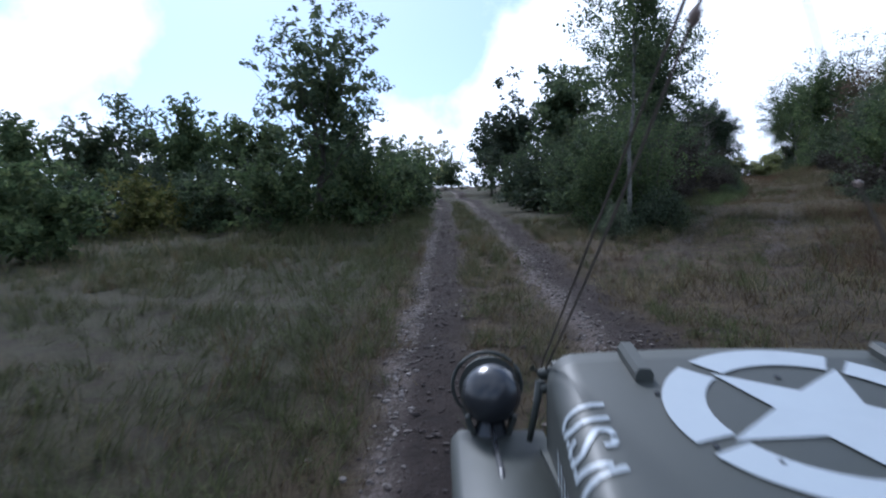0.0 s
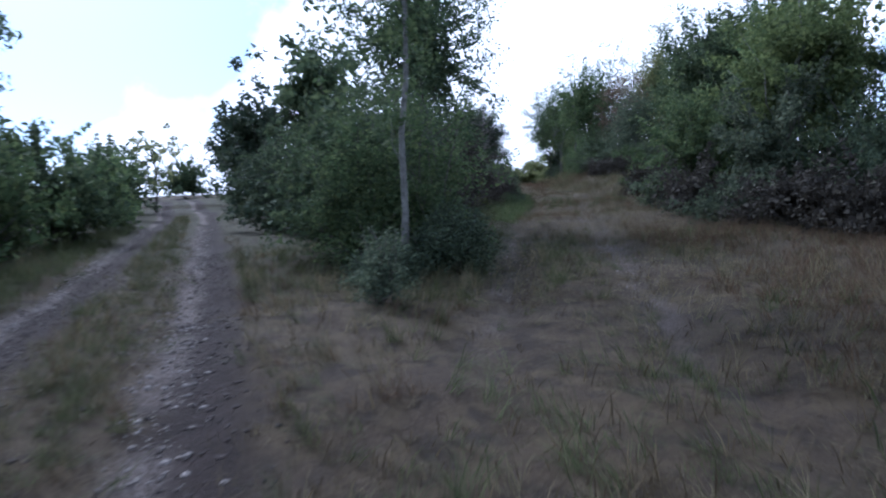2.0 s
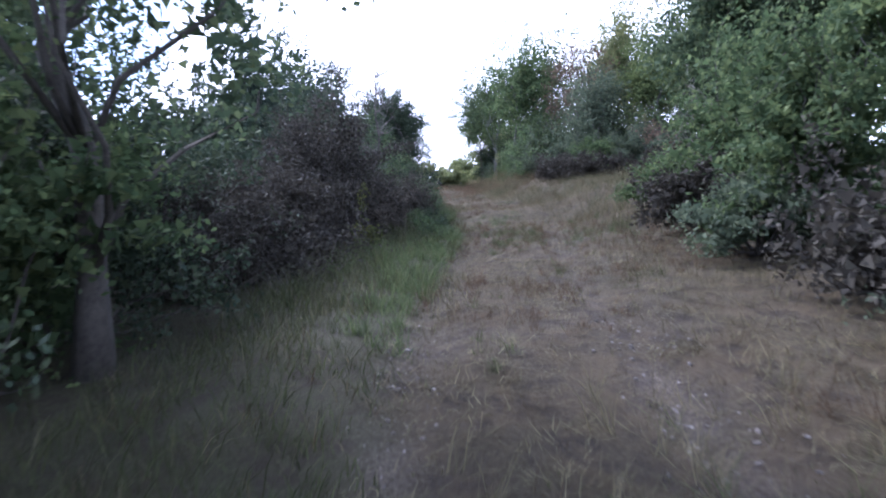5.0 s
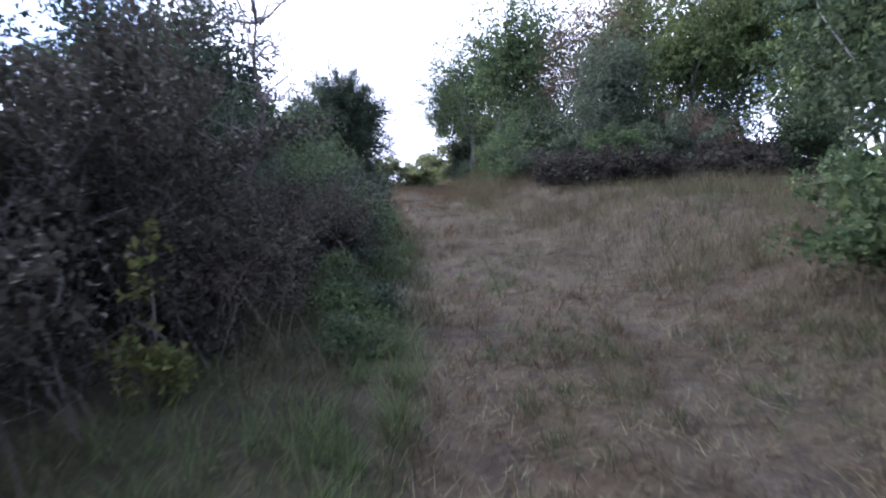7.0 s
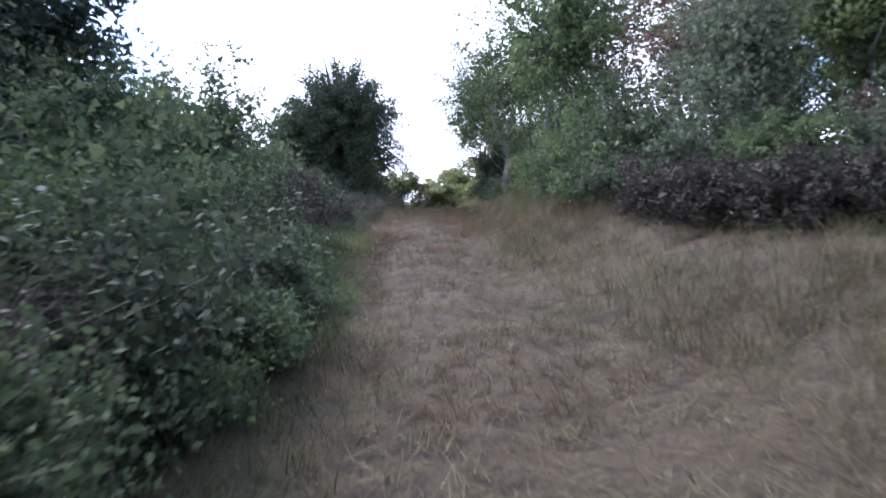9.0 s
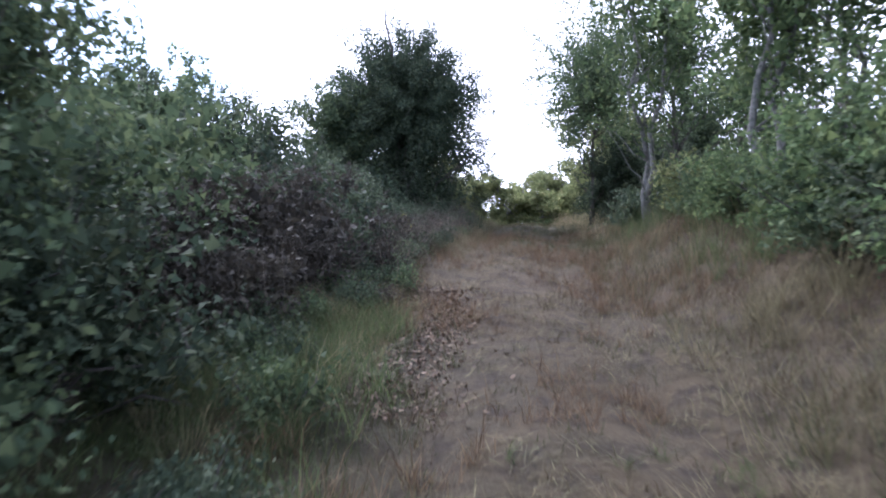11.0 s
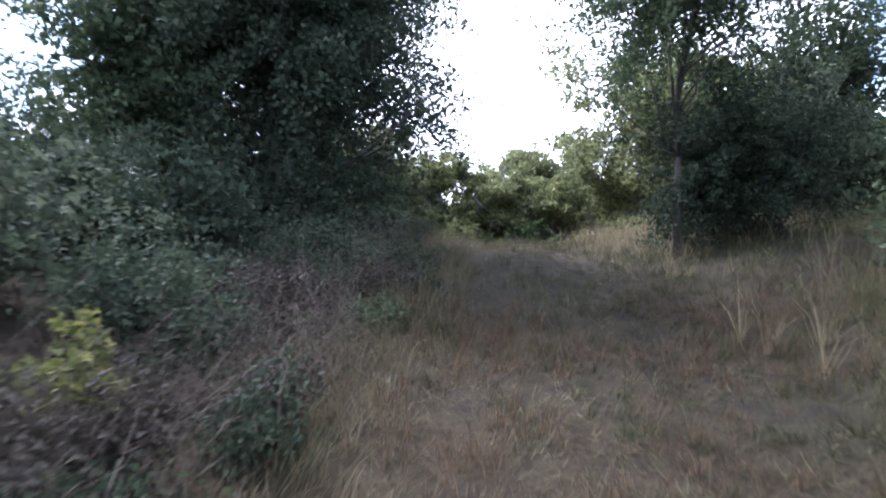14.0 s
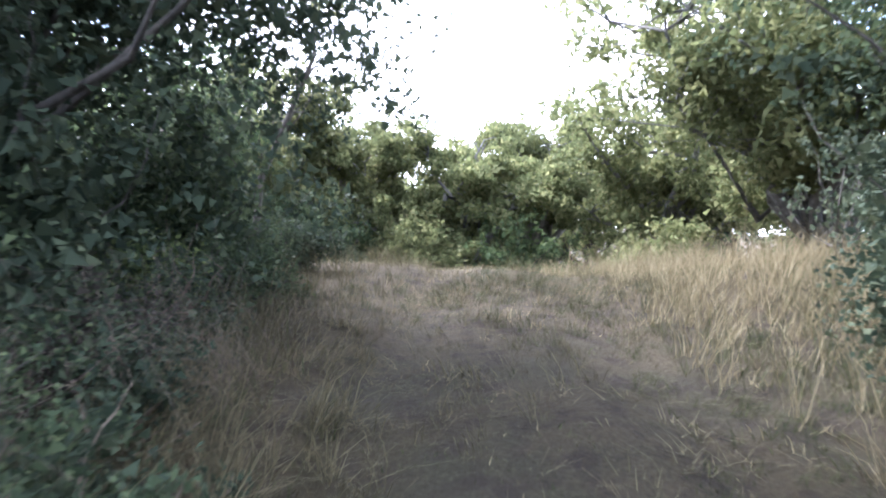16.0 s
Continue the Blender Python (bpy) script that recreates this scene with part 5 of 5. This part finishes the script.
cb.inputs["Roughness"].default_value = 0.97
scatter_stones("earth_clods", cx, cy, 0.008 + 0.022 * rng.uniform(0, 1, len(cx)) ** 2.5, rng, "crumbled dark earth on the wheel track").data.materials[0] = CLOD

# ---- grass ----
def blades(px, py, tall, bend, width, rg, comb=0.0):
    """Five corners of each bent blade, root, knee and tip."""
    k = len(px)
    z = height(px, py) - 0.01
    a, b = rg.uniform(0, 2 * math.pi, k), rg.uniform(0, 2 * math.pi, k)
    if comb:
        a = 14.0 * soft_noise(px, py, 1.5, 71) + rg.normal(size=k) * 0.7 / comb
    lean = rg.uniform(0.35, 1.15, k) * bend
    w = width * rg.uniform(0.6, 1.3, k) / 2
    dx, dy = np.cos(b) * w, np.sin(b) * w
    lx, ly = np.cos(a) * lean * tall, np.sin(a) * lean * tall
    zt = tall * np.sqrt(np.maximum(1 - lean ** 2 * 0.75, 0.1))
    out = []
    for ux, uz, uw in ((0, 0, 1), (0.35, 0.6, 0.8), (1, 1, 0.12)):
        if ux < 1:
            out.append(np.stack([px + lx * ux - dx * uw, py + ly * ux - dy * uw, z + zt * uz], -1))
        out.append(np.stack([px + lx * ux + dx * uw, py + ly * ux + dy * uw, z + zt * uz], -1))
    return np.stack(out, 1)


def grass_mesh(name, v, material):
    k = len(v)
    o = (np.arange(k) * 5)[:, None]
    loops = (o + np.array([[0, 1, 3, 2, 2, 3, 4]])).astype(np.int32)
    starts = (np.arange(k) * 7)[:, None] + np.array([[0, 4]])
    me = bpy.data.meshes.new(name)
    me.vertices.add(k * 5)
    me.vertices.foreach_set("co", v.astype(np.float32).ravel())
    me.loops.add(loops.size)
    me.loops.foreach_set("vertex_index", loops.ravel())
    me.polygons.add(k * 2)
    me.polygons.foreach_set("loop_start", starts.astype(np.int32).ravel())
    me.update(calc_edges=True)
    me.materials.append(material)
    return new(name, me)


def sow(count, lo, hi, left, right, rg):
    al, sd = rg.uniform(lo, hi, count), rg.uniform(left, right, count)
    i = np.clip(np.searchsorted(LEN, al, "right") - 1, 0, len(TAN) - 1)
    t = TAN[i] / np.hypot(TAN[i, 0], TAN[i, 1])[:, None]
    return np.interp(al, LEN, TR[:, 0]) + t[:, 1] * sd, np.interp(al, LEN, TR[:, 1]) - t[:, 0] * sd


dry_parts, green_parts, straw_parts, gold_lit_parts = [], [], [], []
for lo, hi, left, right, tufts, per, tall, bend, width in [
        (30, 50, -13, 10, 2400, 9, 0.20, 1.0, 0.009), (31, 40, -5, 5, 1600, 9, 0.16, 1.0, 0.007), (46, 62, -3, 11, 2700, 8, 0.22, 1.0, 0.0062), (62, 80, -3, 9, 2500, 8, 0.22, 1.0, 0.0062),
        (80, 100, -4, 4, 2400, 8, 0.22, 1.0, 0.0062), (60, 80, 2.2, 8, 1600, 9, 0.42, 0.8, 0.006), (76, 108, 1.9, 9, 2600, 8, 0.42, 0.85, 0.0048), (97, 108, -6, 22, 3000, 8, 0.42, 0.8, 0.0062), (79, 97, -3.0, -0.9, 2400, 8, 0.38, 1.0, 0.0045),
        (50, 78, -2.4, -0.1, 2400, 9, 0.30, 1.0, 0.007)]:
    tx, ty = sow(tufts, lo, hi, left, right, rng)
    md, ms, mg = wear_masks(tx, ty)
    lush = 0.45 + 1.0 * soft_noise(tx, ty, 1.6, 21)
    onside, onalong = off_line(tx, ty, TR)
    low = 1 - (0.5 + 0.28 * smooth(86, 92, onalong)) * np.exp(-((onside - 0.6) / 1.5) ** 4) * smooth(44, 50, onalong)
    keep = rng.uniform(0, 1, tufts) > 0.97 * np.clip(md * 1.3 + ms, 0, 1)
    tx, ty, mg, lush, md, low = tx[keep], ty[keep], mg[keep], lush[keep], md[keep], low[keep]
    bx = np.repeat(tx, per) + rng.normal(size=len(tx) * per) * 0.07
    by = np.repeat(ty, per) + rng.normal(size=len(tx) * per) * 0.07
    hh = np.repeat(tall * lush * low * (1 - 0.6 * md), per) * rng.uniform(0.5, 1.3, len(bx))
    q = blades(bx, by, hh, bend, width, rng)
    isg = np.repeat(rng.uniform(0, 1, len(tx)) < mg * 0.85, per)
    al = onalong[keep]
    # fewer straw blades from 73 to 97 along, darker in place of shade
    hay = np.repeat(rng.uniform(0, 1, len(tx)) < smooth(44, 56, al) * (1 - 0.7 * smooth(73, 78, al) * (1 - smooth(92, 97, al))), per)
    # blades near the crest take the brighter colour that stands for sun
    gold_lit = np.repeat(rng.uniform(0, 1, len(tx)) < smooth(91, 97, al) * (0.3 * smooth(-1.0, 0.2, onside[keep]) + 0.7 * smooth(1.5, 2.6, onside[keep])), per)
    green_parts.append(q[isg])
    straw_parts.append(q[~isg & hay & ~gold_lit])
    gold_lit_parts.append(q[~isg & gold_lit])
    dry_parts.append(q[~isg & ~hay & ~gold_lit])


def matted(name, count, lo, hi, left, right, long, material, label, green=0.0):
    """Bent, flattened stalks lying in loose tufts over the turf."""
    tx, ty = sow(count // 12, lo, hi, left, right, rng)
    md, ms, mg = wear_masks(tx, ty)
    keep = (rng.uniform(0, 1, len(tx)) > 0.9 * (md + ms)) & (rng.uniform(0, 1, len(tx)) < (mg if green else 1.1 - mg)) & (soft_noise(tx, ty, 1.1, 41) + 0.5 * soft_noise(tx, ty, 0.4, 42) > 0.5)
    tx, ty = tx[keep], ty[keep]
    turn = rng.uniform(0, 2 * math.pi, len(tx))
    rise = rng.uniform(0.02, 0.12, len(tx))
    mx, my = (np.repeat(v, 12) + rng.normal(size=len(tx) * 12) * 0.085 for v in (tx, ty))
    ma = np.repeat(turn, 12) + rng.normal(size=len(mx)) * 0.7
    ml = rng.uniform(0.5, 1.3, len(mx)) * long
    mz, mc, mn, w = height(mx, my), np.cos(ma), np.sin(ma), 0.0026
    ex, ey = mx + mc * ml, my + mn * ml
    ez = height(ex, ey) + np.repeat(rise, 12) * rng.uniform(0.1, 1.0, len(mx))
    v = np.stack([np.stack([mx - mn * w, my + mc * w, mz + 0.004], -1), np.stack([mx + mn * w, my - mc * w, mz + 0.004], -1), np.stack([ex, ey, ez], -1)], 1)
    tagged(quads_mesh(name, v, 3, material), label, "grass", kind="stuff")


matted("matted_grass", 80000, 44, 106, -2.6, 3.6, 0.3, GRASS_DRY, "long brown grass laid flat on the hill")
matted("matted_grass", 90000, 44, 106, -2.6, 3.6, 0.17, GRASS_STRAW, "flattened dry grass matted on the track")
matted("matted_grass", 70000, 30, 50, -12, 9, 0.22, GRASS_DRY, "flattened brown grass in loose tufts round the fork")
matted("matted_grass", 45000, 30, 50, -13, 2, 0.22, GRASS_GREEN, "flattened green grass in loose tufts in the field", 1.0)
tagged(grass_mesh("dry_grass", np.concatenate(dry_parts), GRASS_DRY), "brown dry grass round the fork of the tracks", "grass", kind="stuff")
tagged(grass_mesh("straw_grass", np.concatenate(straw_parts), GRASS_STRAW), "pale straw-coloured dry grass up the hill", "grass", kind="stuff")
tagged(grass_mesh("golden_grass", np.concatenate(gold_lit_parts), GRASS_GOLD_LIT), "tall golden dry grass along the crest, sunlight put into its colour", "grass", kind="stuff")
tagged(grass_mesh("green_grass", np.concatenate(green_parts), GRASS_GREEN), "green grass in the field and along the track", "grass", kind="stuff")


def tussocks(name, count, per, lo, hi, left, right, tall, width, material, label, mask=None, bend=1.12, area=None, comb=0.0):
    """Arching tufts of fine blades, each tuft from one root."""
    tx, ty = (rng.uniform(area[0], area[1], count), rng.uniform(area[2], area[3], count)) if area else sow(count, lo, hi, left, right, rng)
    md, ms, mg = wear_masks(tx, ty)
    keep = rng.uniform(0, 1, count) > 0.98 * np.clip(1.4 * md + ms, 0, 1)
    if mask:
        keep &= rng.uniform(0, 1, count) < mask(tx, ty, mg)
    tx, ty = tx[keep], ty[keep]
    size = rng.uniform(0.55, 1.3, len(tx)) * (0.6 + 0.7 * soft_noise(tx, ty, 1.4, 51))
    bx = np.repeat(tx, per) + rng.normal(size=len(tx) * per) * 0.035
    by = np.repeat(ty, per) + rng.normal(size=len(tx) * per) * 0.035
    q = blades(bx, by, np.repeat(tall * size, per) * rng.uniform(0.5, 1.2, len(bx)), bend, width, rng, comb)
    tagged(grass_mesh(name, q, material), label, "grass", kind="stuff")


def patchy(seed, size, level):
    return lambda x, y, g: smooth(level - 0.12, level + 0.12, soft_noise(x, y, size, seed))


tussocks("grass_tufts", 2900, 22, 30, 48, -12, -0.7, 0.40, 0.0048, GRASS_GREEN, "long green grass matted over the field", lambda x, y, g: np.clip(g + 0.25, 0, 1), bend=1.3, comb=1.0)
tussocks("grass_tufts", 1400, 21, 30, 48, -12, -0.7, 0.40, 0.0042, GRASS_STRAW, "bleached long grass matted among the green", patchy(61, 1.9, 0.55), bend=1.3, comb=1.0)
tussocks("grass_tufts", 1000, 22, 30, 48, -12, -0.7, 0.34, 0.0045, GRASS_RUST, "brown long grass matted among the green", patchy(72, 1.6, 0.55), bend=1.3, comb=1.0)
tussocks("grass_tufts", 1100, 14, 0, 0, 0, 0, 0.5, 0.010, GRASS_GREEN, "long grass at the foot of the field hedge", area=(-22, -0.9, 12, 27))
tussocks("straw_tufts", 700, 16, 0, 0, 0, 0, 0.5, 0.009, GRASS_STRAW, "bleached grass at the foot of the field hedge", area=(-22, -0.9, 12, 27))
tussocks("grass_tufts", 900, 24, 0, 0, 0, 0, 0.34, 0.0042, GRASS_GREEN, "olive grass matted round the fork", patchy(73, 1.7, 0.5), bend=1.3, area=(1.2, 11, 8, 20), comb=1.0)
tussocks("grass_tufts", 900, 24, 0, 0, 0, 0, 0.34, 0.0040, GRASS_STRAW, "bleached grass matted round the fork", patchy(74, 1.5, 0.5), bend=1.3, area=(1.8, 11, 7, 20), comb=1.0)
tussocks("rusty_grass", 2600, 22, 32, 52, 1.9, 10, 0.38, 0.0046, GRASS_RUST, "rust-brown dry grass round the fork", patchy(62, 2.4, 0.45), bend=1.2, comb=0.7)
tussocks("rusty_grass", 2000, 20, 50, 76, -0.6, 4.5, 0.22, 0.0042, GRASS_RUST, "rust-brown dry grass up the hill", patchy(63, 1.7, 0.5))
tussocks("rusty_grass", 2200, 20, 76, 92, -1.4, 4.5, 0.34, 0.0040, GRASS_RUST, "rust-brown dry grass below the crest", patchy(64, 1.5, 0.42))
tussocks("grass_tufts", 900, 22, 33, 62, 0.1, 1.2, 0.20, 0.0045, GRASS_GREEN, "short green grass between the wheel ruts", patchy(65, 1.2, 0.5))
tussocks("grass_tufts", 700, 24, 0, 0, 0, 0, 0.20, 0.0045, GRASS_GREEN, "green grass tufts between the stony ruts", area=(0.2, 1.05, 2.5, 36))
tussocks("straw_tufts", 560, 22, 0, 0, 0, 0, 0.20, 0.0042, GRASS_STRAW, "bleached tufts between the stony ruts", area=(0.15, 1.1, 2.5, 36))
tussocks("dry_tufts", 1700, 13, 0, 0, 0, 0, 0.13, 0.0045, GRASS_DRY, "short dead grass over the wheel track", area=(-0.9, 2.4, 2.5, 24), bend=1.3)
tussocks("verge_grass", 600, 24, 0, 0, 0, 0, 0.28, 0.0045, GRASS_GREEN, "green grass hanging over the edge of the rut", area=(-1.5, -0.5, 2.5, 30))
tussocks("grass_tufts", 1700, 20, 88, 101, -1.6, 5.0, 0.18, 0.0042, GRASS_GREEN, "short olive grass on the crest", patchy(75, 1.8, 0.4), bend=1.2, comb=0.8)
tussocks("golden_tufts", 1200, 18, 90, 106, 1.8, 10, 0.60, 0.0045, GRASS_GOLD_LIT, "tall golden grass in tufts on the crest, coloured as sunlit", patchy(76, 2.2, 0.35), bend=0.8)
tussocks("straw_tufts", 1000, 18, 87, 101, -0.9, 3.5, 0.20, 0.0042, GRASS_STRAW, "short bleached grass on the crest", patchy(77, 1.4, 0.4), bend=1.2, comb=0.7)
tussocks("straw_tufts", 320, 22, 86, 97, -1.5, -0.4, 0.36, 0.0042, GRASS_STRAW, "bleached grass along the brambles", bend=1.2, comb=0.7)
tussocks("verge_grass", 1500, 24, 47, 80, -2.2, -0.45, 0.42, 0.0055, GRASS_LUSH, "lush green grass along the foot of the thicket", patchy(66, 1.6, 0.42))
tussocks("verge_grass", 300, 30, 76.5, 80.5, -2.4, -0.9, 0.42, 0.0050, GRASS_LUSH, "lush tall grass beside the track")
tussocks("straw_tufts", 160, 26, 76.5, 81.5, -2.4, -0.8, 0.42, 0.0045, GRASS_STRAW, "bleached stalks among the lush grass")
tussocks("bank_grass", 420, 22, 79, 91.5, 2.9, 5.6, 0.95, 0.0055, GRASS_LUSH, "tall yellow-green grass on the bank beside the track", patchy(78, 1.3, 0.4), bend=0.75)
tussocks("bank_grass", 420, 20, 79, 91.5, 2.6, 5.4, 0.85, 0.0045, GRASS_STRAW, "tall bleached grass on the bank beside the track", patchy(79, 1.3, 0.4), bend=0.8)
tussocks("verge_grass", 420, 22, 63, 73, 3.2, 7.5, 0.42, 0.0045, GRASS_LUSH, "yellow-green grass below the bramble hedge", patchy(68, 2.0, 0.45))
tussocks("grass_tufts", 900, 22, 57, 77, -0.3, 6.0, 0.24, 0.0045, GRASS_LUSH, "patches of green grass on the slope", patchy(69, 1.1, 0.66))
tussocks("straw_tufts", 1300, 18, 60, 84, 1.8, 7.5, 0.5, 0.0040, GRASS_STRAW, "tall bleached grass on the slope", patchy(67, 1.8, 0.45))

# fallen leaves in the rut
lx, ly = rut_spots(2600, TR, -0.45, 77.2, 82.5, rng, 0.26)
lz = height(lx, ly) + rng.uniform(0.006, 0.03, len(lx))
lv = leaves(np.stack([lx, ly, lz], -1), 0.004, 1, 0.035, rng, 3.0, 1.4)
tagged(quads_mesh("fallen_leaves", lv, 4, LITTER), "brown fallen leaves lying in the rut", "leaves", kind="stuff")

# low weeds that crowd the left rut
for i, (along, side, tall) in enumerate([(66.0, -1.8, 1.3), (67.6, -1.7, 1.5), (69.2, -1.6, 1.4), (70.8, -1.6, 1.3), (72.4, -1.8, 1.4), (74.0, -2.2, 1.5), (61.8, -2.2, 1.3), (63.8, -2.2, 1.4)]):
    bare_bush("dry_stalks", *beside(along, side), tall, 0.8, "dry twigs and stalks sticking out of the thicket", seed=1140 + i, stems=55, thick=0.0028, bark=CANE, arch=0.25, group=LEFT)
for i in range(24):
    along = 61.5 + 0.72 * i + rng.uniform(-0.3, 0.3)
    bush("weed_clump", *beside(along, -0.95 - rng.uniform(0, 0.6)), rng.uniform(0.25, 0.6), rng.uniform(0.22, 0.5), (LEAF_OAK, LEAF_ASH, LEAF_DARK)[i % 3], "low leafy green weeds beside the rut",
         clumps=34, per=34, size=0.018, seed=1000 + i, spread=0.11, core=0.5, twigs=8, shoots=7, group="weeds along the rut")
# low brambles and weeds that reach out to the rut below the crest
for i in range(34):
    along = 81.5 + 0.46 * i + rng.uniform(-0.3, 0.3)
    bush("low_bramble", *beside(along, -1.05 - rng.uniform(0, 1.0)), rng.uniform(0.3, 0.7), rng.uniform(0.3, 0.55), (LEAF_BRAMBLE, LEAF_OAK, LEAF_DARK, LEAF_BRAMBLE, LEAF_DARK)[i % 5], "low straggling bramble among dry stalks beside the rut",
         clumps=30, per=34, size=0.019, seed=1040 + i, spread=0.13, core=0.35, twigs=12, shoots=9, bark=CANE, group="brambles below the crest")
for i, (along, side) in enumerate([(77.2, -2.3), (78.0, -1.7), (78.9, -2.2), (79.8, -1.8), (80.6, -1.5), (81.3, -1.9)]):
    bush("weed_clump", *beside(along, side), 0.4 + 0.08 * (i % 3), 0.36, (LEAF_DARK, LEAF_OAK)[i % 2], "low dark weeds in the long grass", clumps=36, per=36, size=0.018, seed=1120 + i, spread=0.12, core=0.5, twigs=8, shoots=6, group="weeds along the rut")
for i in range(9):
    bare_bush("bramble_canes", *beside(83.5 + 1.45 * i, -1.5 - 0.4 * (i % 2)), 0.8, 0.75, "tangle of bare brown bramble canes beside the track", seed=1080 + i, stems=70, thick=0.0018, bark=CANE, arch=0.8, group="brambles below the crest")
